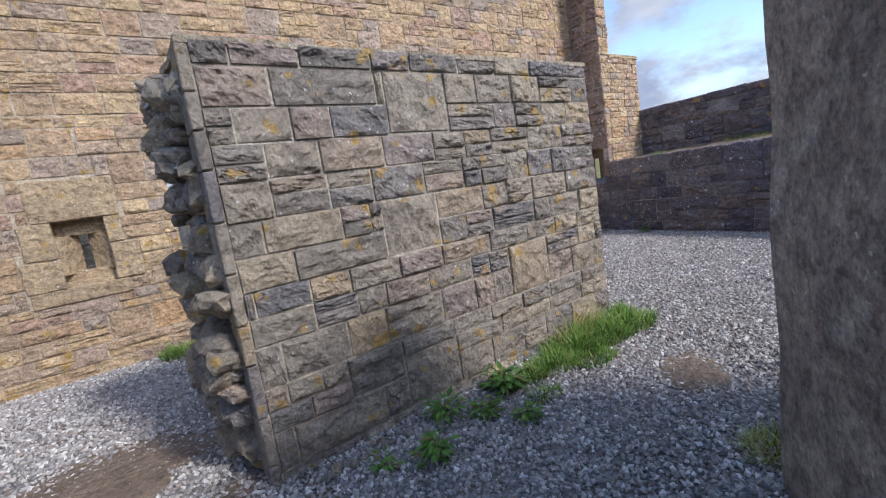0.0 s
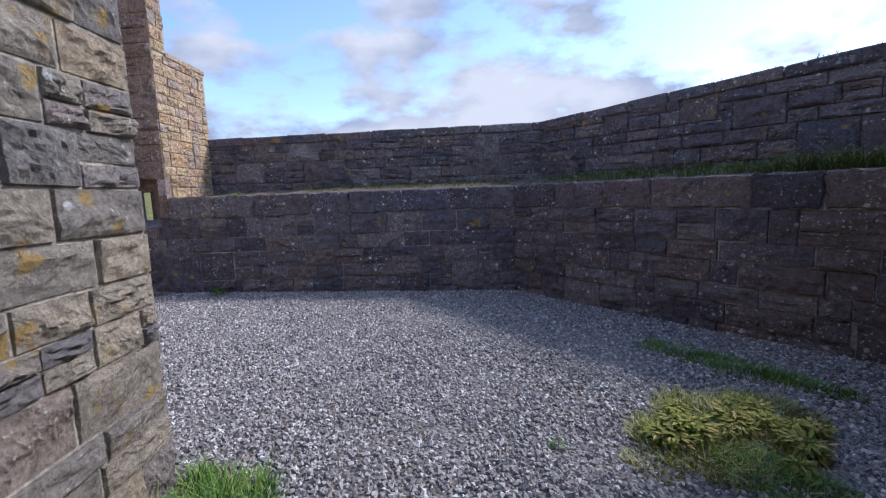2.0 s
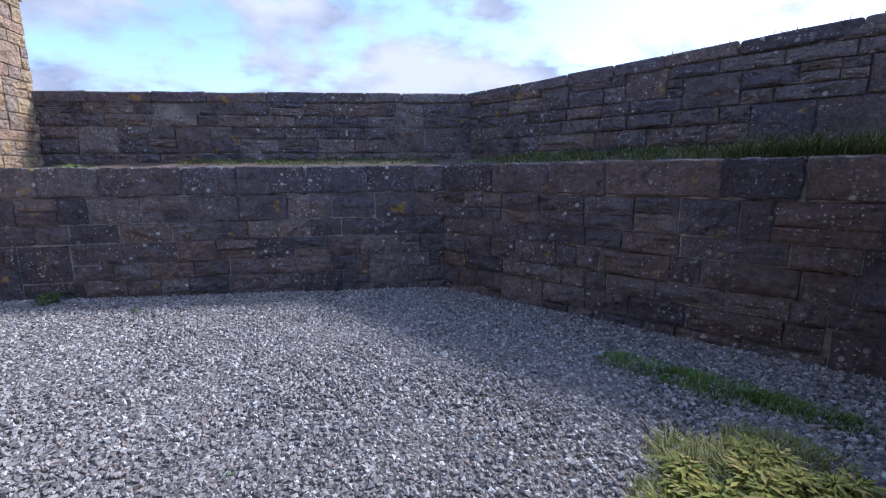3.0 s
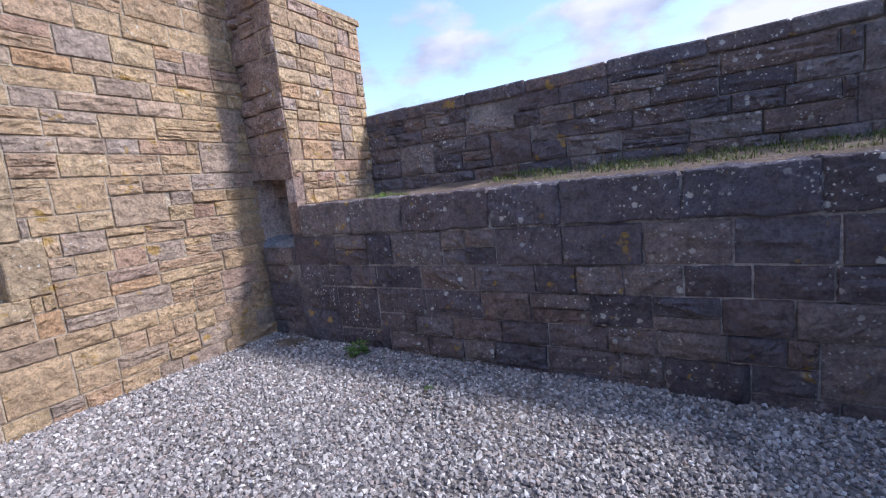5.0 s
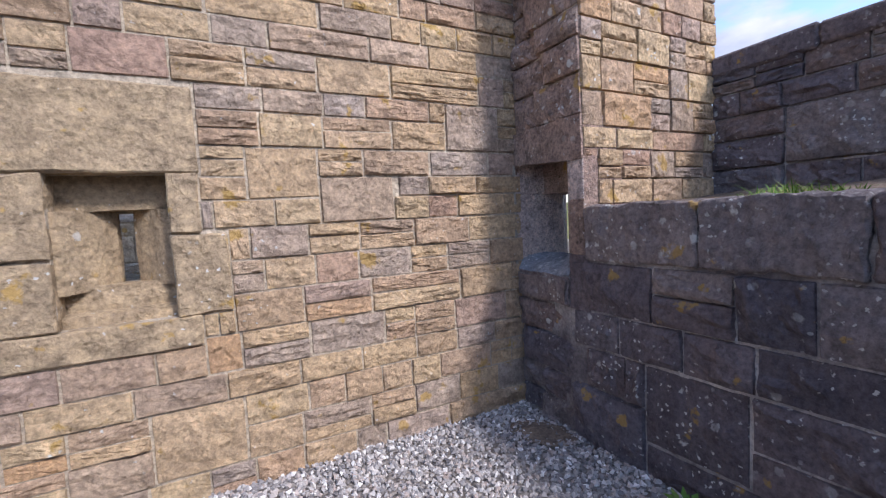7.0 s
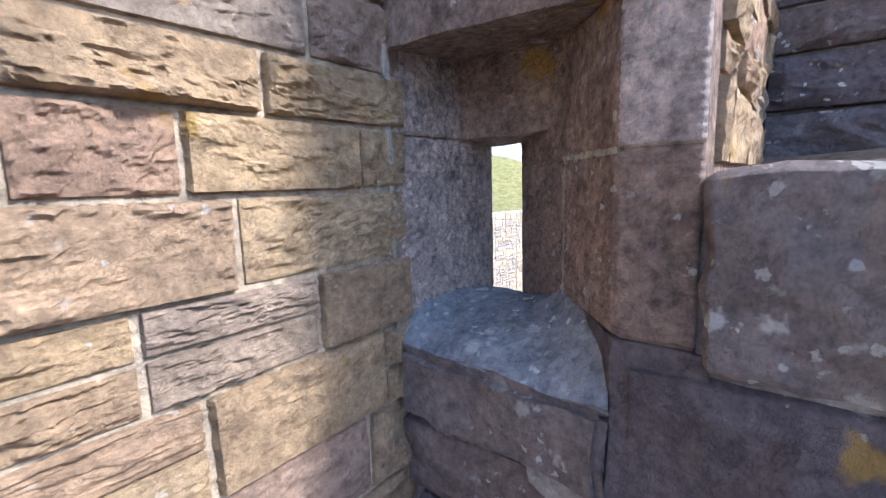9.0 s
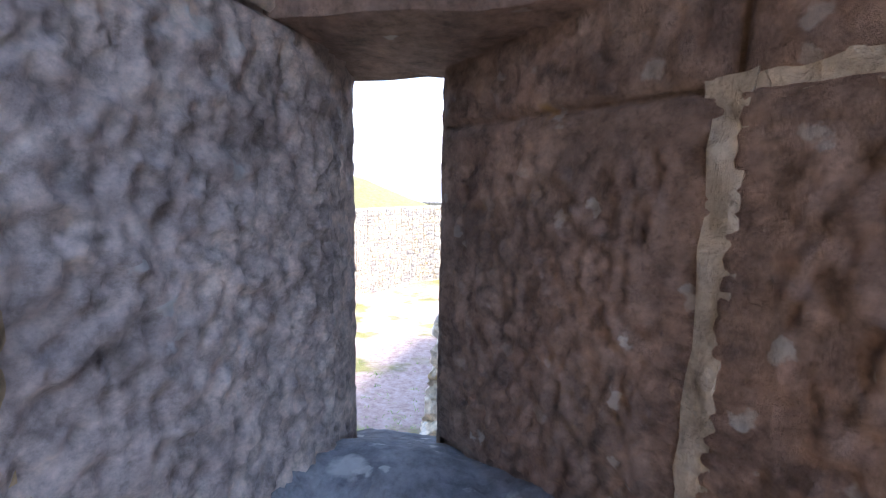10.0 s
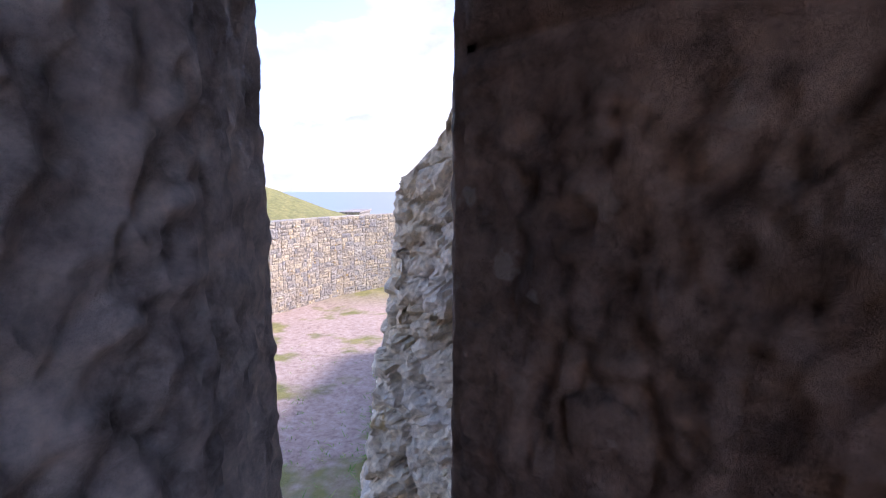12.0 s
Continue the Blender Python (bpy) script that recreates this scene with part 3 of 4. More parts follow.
# ---- dark retaining wall (east) with the loophole ----
bm = bmesh.new()
xb = XD + 0.008
add_box(bm, xb, UPX + 0.05, R0.y - 0.9, BE, -0.2, LEDGE - 0.03)
add_prism(bm, [(xb, BE), (0.5, BE), (0.5, JL + 0.7), (xb + 0.085, JL + 0.7), (xb + 0.085, JL), (xb, JR)], -0.9, 1.24)
we_ob = tagged(part("wall_east", bm, m_mort_d), "low dark stained retaining wall below a grassy ledge", "wall", kind="structure")
LE = JL - R0.y


def bow(u):
    """The face falls back a little into the corner."""
    return 0.085 * max(0.0, 1 - u / (JL - JR))


rects = lay_courses(LE, 0.12, 1.385, 0.165, 0.235, 0.2, 0.52, 41, [(-0.1, JL - JR, 1.10, 2.0)], 0.1)
rects.sort(key=lambda r: r[0])
set_stones(we_ob, (XD, JL, 0), -90, rects, u_drk, m_drk_far, lambda u, z: True, "rows of dark stained stones", 42, bow=bow)


def cap_course(parent, origin, angle, length, seed):
    rng = random.Random(seed)
    u = 0.0
    while u < length - 0.1:
        w = min(rng.uniform(0.5, 0.95), length - u)
        bm = bmesh.new()
        add_box(bm, u + 0.006, u + w - 0.006, -0.02, 0.40, 1.395, LEDGE)
        bmesh.ops.bevel(bm, geom=[e for e in bm.edges], offset=0.012, segments=1, affect="EDGES")
        roughen(bm, 3, 0.02, 8.0, seed + u * 3)
        roughen(bm, 1, 0.010, 24.0, seed + u * 5)
        for v in bm.verts:
            if v.co.z > LEDGE - 0.06:
                v.co.y = max(v.co.y, -0.022)
        ob = part("capstone", bm, m_drk, parent)
        ob.matrix_world = pose(*origin, 0, 0, angle)
        u += w


cap_course(we_ob, (XD, BE, 0), -90, BE - R0.y, 7)

# return of the dark wall
RLEN = 4.3
ang_r = math.degrees(math.atan2(RD.y, RD.x))
bm = bmesh.new()
q = [R0 + RN * 0.013 - RD * 0.02, R0 + RD * RLEN + RN * 0.013, R0 + RD * RLEN + RN * (UPO + 0.05), R0 + RN * (UPO + 0.05) - RD * 0.9]
add_prism(bm, [(p.x, p.y) for p in q], -0.2, LEDGE - 0.034)
wr_ob = tagged(part("wall_south_east", bm, m_mort_d), "dark retaining wall turning away below a grassy ledge", "wall", kind="structure")
rects = lay_courses(RLEN, 0.12, 1.385, 0.165, 0.235, 0.2, 0.52, 51, (), 0.1)
set_stones(wr_ob, (R0.x, R0.y, 0), ang_r, rects, u_drk, m_drk_far, lambda u, z: True, "rows of dark stained stones", 52)
cap_course(wr_ob, (R0.x, R0.y, 0), ang_r, RLEN, 9)

# ---- parapets above the ledge ----
Q0 = R0 + RN * UPO
BEND = Q0 + RD * ((UPX - Q0.x) / RD.x)


def top_e(u):
    return 2.61 + 0.08 * u / (BE - BEND.y)


bm = bmesh.new()
add_prism(bm, [(UPX + 0.013, BE), (UPX + 0.013, BEND.y - 0.3), (UPX + 0.6, BEND.y - 0.3), (UPX + 0.6, BE)], 1.2, [2.57, 2.65, 2.65, 2.57])
ue_ob = tagged(part("parapet_east", bm, m_mort_d), "upper dark stone parapet set back behind the ledge", "wall", kind="structure")
rects = lay_courses(BE - BEND.y, 1.55, 2.85, 0.13, 0.2, 0.22, 0.55, 61, (), 0.1)
set_stones(ue_ob, (UPX, BE, 0), -90, rects, u_drk, m_drk_far, lambda u, z: True, "rows of dark stones", 62, top=lambda u: top_e(u) - 0.0)
RU = 6.2
bm = bmesh.new()
q = [BEND + RN * 0.013, BEND + RD * RU + RN * 0.013, BEND + RD * RU + RN * 0.6, BEND + RN * 0.6]
add_prism(bm, [(p.x, p.y) for p in q], 1.2, [2.66, 2.85, 2.85, 2.66])
ur_ob = tagged(part("parapet_south_east", bm, m_drk_far), "upper dark stone parapet overgrown with grass", "wall", kind="structure")
rects = lay_courses(RU, 1.55, 3.0, 0.13, 0.2, 0.22, 0.55, 63, (), 0.1)
set_stones(ur_ob, (BEND.x, BEND.y, 0), ang_r, rects, u_drk, m_drk_far, lambda u, z: True, "rows of dark stones", 64, top=lambda u: 2.69 + 0.031 * u)


def coping(parent, origin, angle, length, z_at, seed, slope):
    rng = random.Random(seed)
    u = 0.0
    while u < length - 0.1:
        w = min(rng.uniform(0.5, 0.9), length - u)
        bm = bmesh.new()
        add_box(bm, 0.004, w - 0.004, -0.03, 0.62, -0.13, 0.0)
        bmesh.ops.bevel(bm, geom=[e for e in bm.edges], offset=0.015, segments=1, affect="EDGES")
        roughen(bm, 1, 0.014, 6.0, seed + u)
        ob = part("coping_stone", bm, m_drk, parent)
        ob.matrix_world = pose(*origin, 0, 0, angle) @ Matrix.Translation((u, 0, z_at(u))) @ Matrix.Rotation(-math.atan(slope), 4, "Y")
        u += w


coping(ue_ob, (UPX, BE, 0), -90, BE - BEND.y + 0.3, lambda u: top_e(u) + 0.02, 3, 0.08 / (BE - BEND.y))
coping(ur_ob, tuple(BEND - RD * 0.3), ang_r, RU, lambda u: 2.70 + 0.031 * u, 4, 0.031)

# earth on the ledges and behind the parapets
bm = bmesh.new()
add_prism(bm, [(XD + 0.20, BE - 0.005), (XD + 0.20, R0.y - 0.1), (UPX + 0.02, BEND.y), (UPX + 0.02, BE - 0.005)], 1.5, [LEDGE - 0.02, LEDGE - 0.02, LEDGE + 0.12, LEDGE + 0.05])
q = [R0 + RN * 0.23 - RD * 0.05, R0 + RD * RLEN + RN * 0.23, R0 + RD * RLEN + RN * UPO, BEND]
add_prism(bm, [(p.x, p.y) for p in q], 1.5, [LEDGE - 0.02, LEDGE - 0.02, LEDGE + 0.16, LEDGE + 0.12])
roughen(bm, 4, 0.03, 4.0, 2.0)
tagged(part("ledge", bm, m_soil_and_shade), "earth ledge with rough grass between the two walls", "ledge", kind="structure")
bm = bmesh.new()
q = [Vector((UPX + 0.55, -0.5, 0)), BEND + RN * 0.55 - RD * 0.3, BEND + RD * 7 + RN * 0.55, BEND + RD * 7 + RN * 9, BEND + RN * 9 + Vector((9, 0, 0)), Vector((10, -0.5, 0))]
add_prism(bm, [(p.x, p.y) for p in q], -1.5, [2.3, 2.5, 2.7, 2.5, 1.5, 1.0])
tagged(part("earth_bank", bm, m_ground), "grassy earth bank behind the parapet", "bank", kind="structure")

# ---- buttress ----
bm = bmesh.new()
add_prism(bm, [(XD + 0.013, BE + 0.013), (1.205, BE + 0.013), (1.205, -0.1), (0.56, -0.1), (0.56, JL + 0.6), (XD + 0.1, JL + 0.6), (XD + 0.1, JL), (XD + 0.013, JR)], 2.24, 3.66)
add_prism(bm, [(XD + 0.013, BE + 0.013), (0.27, BE + 0.013), (0.27, JL + 0.6), (XD + 0.1, JL + 0.6), (XD + 0.1, JL), (XD + 0.013, JR)], 3.66, YTOP)
add_box(bm, 0.62, 1.205, BE + 0.013, -0.1, 0.8, 2.25)
bt_ob = tagged(part("buttress", bm, m_mort_y), "stepped buttress of buff stone at the wall corner", "buttress", kind="structure")
rects = lay_courses(1.22 - XD, LEDGE + 0.01, 3.66, 0.12, 0.2, 0.16, 0.42, 71, [(-0.1, 0.115, 1.2, 1.97)], 0.15)
rects += [(u, z, w, h) for u, z, w, h in lay_courses(0.28 - XD, 3.70, YTOP, 0.14, 0.2, 0.14, 0.3, 72)]
set_stones(bt_ob, (XD, BE, 0), 0, rects, u_yel, m_yel_far, lambda u, z: True, "buff stones", 73)
rects = lay_courses(JL - BE, 2.20, YTOP, 0.15, 0.24, 0.25, 0.66, 74, (), 0.05)
u_red = unit_meshes("stone", m_red, 8, 15, 0.03, 0.022)
set_stones(bt_ob, (XD, JL, 0), -90, rects, u_red, m_red, lambda u, z: True, "dark red-brown stones", 75, bow=bow)
bm = bmesh.new()
add_box(bm, 0.262, 1.25, BE - 0.02, -0.09, 3.66, 3.72)
roughen(bm, 3, 0.012, 6, 3)
part("weathering", bm, m_dress, bt_ob)

# ---- loophole ----
lp = tagged(new("loophole"), "deep splayed loophole of dressed stone with a narrow slit", "loophole", kind="structure")
SX, SL, SR = 0.411, 0.245, 0.130
CX, CY = 0.312, 0.226                    # where the reveal meets the cheek of the slit


def lp_stone(name, mat, pts, z0, z1, cut=3, amount=0.004, freq=16.0, seed=0.0, label=""):
    bm = bmesh.new()
    add_prism(bm, pts, z0, z1)
    roughen(bm, cut, amount, freq, seed)
    return part(name, bm, mat, lp, label)


left = [(0.005, JL + 0.012), (CX, CY + 0.012), (CX, 0.7), (0.005, 0.7)]
lp_stone("left_mass", m_mauve, left, 1.30, 2.0, 1, 0.0)
lp_stone("slit_cheek", m_mauve, [(CX + 0.008, CY + 0.016), (SX, SL + 0.010), (0.54, 0.34), (0.54, 0.7), (CX + 0.008, 0.7)], 1.20, 2.0, 1, 0.0)
mid = (0.180, -0.086)
right_a = [(XD + 0.006, JR - 0.012), (XD + 0.006, BE + 0.004), (mid[0], BE + 0.004), (mid[0], mid[1] - 0.014)]
right_b = [(mid[0] + 0.002, mid[1] - 0.014), (mid[0] + 0.002, BE + 0.004), (0.54, BE + 0.004), (0.54, 0.07), (SX, SR - 0.012), (SX - 0.03, SR - 0.012)]
lp_stone("right_mass", m_red, right_a, 1.42, 1.985, 1, 0.0)
lp_stone("right_mass", m_red, right_b, 1.30, 1.99, 1, 0.0)


def picked_panel(name, mat, a, b, z0, z1, amp, seed, label="", step=0.0045, margin=0.0, coarse=1.0):
    """Face of a dressed stone from a to b in plan, seen with a on the left: hammer-picked hollows inside a tooled margin."""
    a, b = Vector((*a, 0)), Vector((*b, 0))
    along = (b - a)
    ln = along.length
    along.normalize()
    nrm = Vector((along.y, -along.x, 0))
    nu, nz_ = max(4, int(ln / step)), max(4, int((z1 - z0) / step))
    bm = bmesh.new()
    rows = []
    for j in range(nz_ + 1):
        row = []
        for i in range(nu + 1):
            u, z = ln * i / nu, z0 + (z1 - z0) * j / nz_
            e = min(u, ln - u, z - z0, z1 - z)
            p = a + along * u + Vector((0, 0, z))
            q = p + Vector((seed, seed * 2.3, 0))
            c = q * 78 * coarse + Vector((noise.noise(q * 40), noise.noise(q * 40 + Vector((9, 0, 0))), noise.noise(q * 40 + Vector((0, 9, 0))))) * 0.7
            c.z *= 0.72
            pick = noise.voronoi(c)[0][0]
            d = 0.5 * amp * (2.4 * pick - 1.0) + amp * 0.45 * noise.fractal(q * 60 * coarse, 0.7, 2.0, 5) + amp * 0.35 * noise.noise(q * 11)
            k = min(1.0, max(0.0, (e - margin) / 0.012))
            d *= 0.15 + 0.85 * k
            if margin and e < margin:
                d += 0.0016 * math.sin(z * 950 + 1.5 * noise.noise(q * 60))
            edge = max(0.0, 0.007 - e) / 0.007
            d -= 0.006 * edge * edge
            row.append(bm.verts.new(p + nrm * d))
        rows.append(row)
    for j in range(nz_):
        for i in range(nu):
            bm.faces.new((rows[j][i], rows[j][i + 1], rows[j + 1][i + 1], rows[j + 1][i]))
    me = bpy.data.meshes.new(name)
    bm.to_mesh(me)
    bm.free()
    me.materials.append(mat)
    me.polygons.foreach_set("use_smooth", [True] * len(me.polygons))
    ob = new(name, me)
    ob.parent = lp
    if label:
        ob["label"] = label
    return ob


picked_panel("left_reveal", m_mauve, (0.005, JL), (CX, CY), 1.36, 1.800, 0.011, 1.0, "mauve stone with a hammer-picked face")
picked_panel("left_reveal", m_mauve, (0.005, JL), (CX, CY), 1.804, 2.02, 0.008, 2.0)
picked_panel("slit_cheek", m_mauve, (CX + 0.004, CY + 0.004), (SX, SL), 1.30, 1.99, 0.006, 3.0, "rough cheek of the slit", 0.004)
picked_panel("slit_edge", m_mauve, (SX, SL), (0.54, 0.34), 1.28, 1.99, 0.004, 3.5, "", 0.006)
picked_panel("right_reveal", m_red, (SX - 0.03, SR - 0.002), (mid[0] + 0.003, mid[1]), 1.36, 1.727, 0.009, 4.0, "red-brown stone with a hammer-picked face", 0.004, 0.025)
picked_panel("right_reveal", m_red, (SX - 0.03, SR - 0.002), (mid[0] + 0.003, mid[1]), 1.731, 2.0, 0.006, 5.0)
picked_panel("right_reveal", m_red, (mid[0] - 0.003, mid[1]), (XD, JR), 1.425, 1.727, 0.009, 6.0, "red-brown jamb stone with a tooled margin", 0.0045, 0.03)
picked_panel("right_reveal", m_red, (mid[0] - 0.003, mid[1]), (XD, JR), 1.731, 1.975, 0.004, 7.0)
picked_panel("slit_edge", m_red, (0.54, 0.08), (SX, SR), 1.28, 1.985, 0.003, 7.5, "", 0.006)
picked_panel("slit_edge", m_red, (SX, SR), (SX - 0.03, SR - 0.001), 1.28, 1.985, 0.003, 7.7, "", 0.006)
picked_panel("jamb_front", m_red, (XD, JR), (XD - 0.002, BE), 1.425, 1.727, 0.005, 8.0, "jamb stone front with white lichen", 0.0045, 0.03)
picked_panel("jamb_front", m_mauve, (XD, JR), (XD - 0.002, BE), 1.731, 1.975, 0.004, 9.0, "paler jamb stone front", 0.0045, 0.03)
lp_stone("jamb_base", m_drk, [(XD, JR), (XD, BE - 0.02), (0.3, BE - 0.02), (0.3, -0.02)], 1.10, 1.418, 3, 0.008, 12, 8.0)
lp_stone("lintel", m_red, [(0.0, JL), (XD - 0.012, JR), (XD - 0.012, BE), (0.24, BE), (0.24, JL)], [1.995, 1.96, 1.96, 1.985, 2.0], 2.20, 3, 0.005, 14, 9.0, "dark red-brown lintel")
lp_stone("inner_lintel", m_red, [(0.235, 0.40), (0.235, -0.25), (SX + 0.004, -0.25), (SX + 0.004, 0.40)], [1.80, 1.80, 1.79, 1.79], 2.03, 4, 0.006, 18, 10.0, "sooty inner lintel with a small hole")
lp_stone("soffit", m_red, [(0.245, 0.5), (0.245, BE), (0.56, BE), (0.56, 0.5)], 2.0, 2.24, 2, 0.003, 14, 11.0)

# sill: a mound of cement over a broad stone
bm = bmesh.new()
n = 26
grid = []
for j in range(n + 1):
    row = []
    for i in range(n + 1):
        s = j / n
        xf = 0.005 + (XD - 0.01 - 0.005) * s
        x = xf + (0.46 - xf) * i / n
        a, b_ = JL + 0.02 + (SL - JL) * min(1, (x - XD) / 0.46), JR + 0.008 - 0.03 * min(1, (x - xf) / 0.06) + (SR - JR) * min(1, (x - XD) / 0.46)
        y = a + (b_ - a) * s
        k = (x - xf) / 0.25
        z = 1.288 + 0.02 * min(1.0, k * 5) + 0.075 * min(1.0, k) * (0.80 + 0.20 * math.sin(math.pi * min(1, max(0, s)))) + 0.010 * noise.noise(Vector((x * 12, y * 12, 4))) + 0.004 * noise.noise(Vector((x * 40, y * 40, 4)))
        z += 0.075 * min(1.0, k * 3.0) * max(0.0, 1 - max(0.0, x - 0.20) / 0.16) * (max(0.0, 1 - s / 0.22) ** 1.5 + max(0.0, (s - 0.74) / 0.26) ** 1.5)
        if x > 0.31:
            z -= (x - 0.31) * 0.5
        row.append((x, y, z))
    grid.append(row)
top = [[bm.verts.new(p) for p in row] for row in grid]
for j in range(n):
    for i in range(n):
        bm.faces.new((top[j][i], top[j][i + 1], top[j + 1][i + 1], top[j + 1][i]))
low = [bm.verts.new((r[0][0] + 0.03, r[0][1], 1.255)) for r in grid]
for j in range(n):
    bm.faces.new((top[j][0], top[j + 1][0], low[j + 1], low[j]))
part("sill", bm, m_cement, lp, "sloping sill of blue-grey cement spotted with lichen")
bm = bmesh.new()
add_prism(bm, [(-0.012, JL - 0.008), (XD - 0.028, JR + 0.004), (0.25, JR + 0.004), (0.25, JL - 0.008)], 1.105, 1.290)
bmesh.ops.bevel(bm, geom=[e for e in bm.edges], offset=0.02, segments=2, affect="EDGES")
roughen(bm, 3, 0.016, 10, 12.0)
part("sill_stone", bm, m_drk, lp, "dark stone spotted with white lichen")

def bead(pts, z0, z1, seed, label="rough lime mortar joint"):
    bm = bmesh.new()
    add_prism(bm, pts, z0, z1)
    roughen(bm, 4, 0.006, 55.0, seed)
    return part("mortar_joint", bm, m_mort_b, lp, label)


ua = Vector((mid[0] - XD, mid[1] - JR, 0)).normalized()
un = Vector((-ua.y, ua.x, 0))


def along_reveal(k0, k1, out, back):
    """Outline in plan of a strip on the splayed face, k0 to k1 metres from the arris."""
    o = Vector((XD, JR, 0))
    return [(p.x, p.y) for p in (o + ua * k0 + un * out, o + ua * k0 - un * back, o + ua * k1 - un * back, o + ua * k1 + un * out)]


kl = math.hypot(mid[0] - XD, mid[1] - JR)
bead(along_reveal(kl - 0.012, kl + 0.010, 0.001, 0.02), 1.40, 1.735, 1.0)
bead(along_reveal(0.004, kl + 0.02, 0.0, 0.02), 1.722, 1.735, 2.0)
bead([(-0.012, YW - 0.006), (0.008, YW - 0.004), (0.012, YW + 0.03), (-0.012, YW + 0.03)], 1.25, 2.0, 3.0)

# ---- free-standing stub of wall ----
BX0, BX1, BY0, BY1 = -7.52, -4.31, -3.05, -2.99
b_ang = math.degrees(math.atan2(BY1 - BY0, BX1 - BX0))
b_len = math.hypot(BX1 - BX0, BY1 - BY0)
bm = bmesh.new()
add_box(bm, 0.03, b_len - 0.006, 0.005, 0.62, -0.1, 2.57)
stub = tagged(part("wall_stub", bm, m_mort_b), "broken stub of grey rock-faced stone wall standing free", "wall", kind="structure")
stub.matrix_world = pose(BX0, BY0, 0, 0, 0, b_ang)
rects = lay_courses(b_len, 0.12, 2.59, 0.12, 0.235, 0.17, 0.46, 84, [(-0.1, 0.052, 0, 3)], 0.16)
set_stones(stub, (BX0, BY0, 0), b_ang, rects, u_blk, m_blk_far, lambda u, z: True, "grey and ochre rock-faced stones", 82)
for ob in stub.children:
    ob.matrix_parent_inverse = stub.matrix_world.inverted()
rects = lay_courses(0.62, 0.12, 2.59, 0.14, 0.22, 0.25, 0.4, 83)
ex = pose(BX0, BY0, 0, 0, 0, b_ang) @ Vector((b_len, 0, 0))
n0 = set(stub.children)
set_stones(stub, tuple(ex), b_ang + 90, rects, u_blk, m_blk_far, lambda u, z: True, "grey stones", 85)
for ob in set(stub.children) - n0:
    ob.matrix_parent_inverse = stub.matrix_world.inverted()


def stub_piece(name, bm, mat):
    ob = part(name, bm, mat, stub)
    return ob


z = 0.14
rng = random.Random(17)
while z < 2.54:                           # chiselled margin stones on the arris
    h = min(rng.uniform(0.18, 0.30), 2.59 - z)
    bm = bmesh.new()
    add_box(bm, -0.005, 0.05, -0.012, 0.16, z + 0.004, z + h - 0.004)
    bmesh.ops.bevel(bm, geom=[e for e in bm.edges], offset=0.006, segments=1, affect="EDGES")
    stub_piece("quoin", bm, m_blk)
    z += h
rocks = [rock_mesh("stone", m_blk, s, 0.8) for s in range(7)]
for k in range(150):                       # torn core of the wall end
    z = 0.15 + 2.3 * rng.random()
    y = rng.uniform(0.14, 0.72)
    s = rng.uniform(0.12, 0.30)
    ob = new("stone", rocks[k % 7])
    ob.parent = stub
    bite = 0.10 * noise.noise(Vector((0, y * 3, z * 1.7)))
    ob.matrix_basis = Matrix.Translation((0.02 + bite * 1.3 - 0.12 * max(0, y - 0.25), y, z)) @ Euler((rng.uniform(-0.4, 0.4), rng.uniform(-0.4, 0.4), rng.uniform(0, 3))).to_matrix().to_4x4() @ Matrix.Diagonal((s, s * rng.uniform(0.7, 1.2), s * rng.uniform(0.6, 0.9), 1))
bm = bmesh.new()
add_box(bm, 0.0, b_len, -0.01, 0.60, 2.57, 2.605)
roughen(bm, 3, 0.02, 5, 2)
stub_piece("top_bed", bm, m_blk_far)

# ---- rendered wall beside the start ----
bm = bmesh.new()
PT = 2.75
# la: end face lengthened out of view to throw shade on the yard
la, lb = 5.0, 3.93
a, b_, c, d = PC, PC + PA * la, PC + PA * la + PB * lb, PC + PB * lb
add_prism(bm, [(p.x, p.y) for p in (a, b_, c, d)], 0.0, PT)
bmesh.ops.bevel(bm, geom=[e for e in bm.edges if abs((e.verts[0].co - e.verts[1].co).z) > 1], offset=0.02, segments=2, affect="EDGES")
roughen(bm, 4, 0.02, 2.2, 5.0)
tagged(part("rendered_wall", bm, m_conc), "thick wall with weathered grey cement render", "wall", kind="structure")
# plain walls that close the yard behind
bm = bmesh.new()
add_box(bm, -12.5, -12.0, -13.0, 0.3, -0.2, 2.6)
tagged(part("wall_west", bm, m_mort_b), "plain stone wall closing the yard", "wall", kind="structure")
bm = bmesh.new()
add_box(bm, -12.5, -4.2, -13.5, -13.0, -0.2, 2.6)
tagged(part("wall_south", bm, m_mort_b), "plain stone wall closing the yard", "wall", kind="structure")

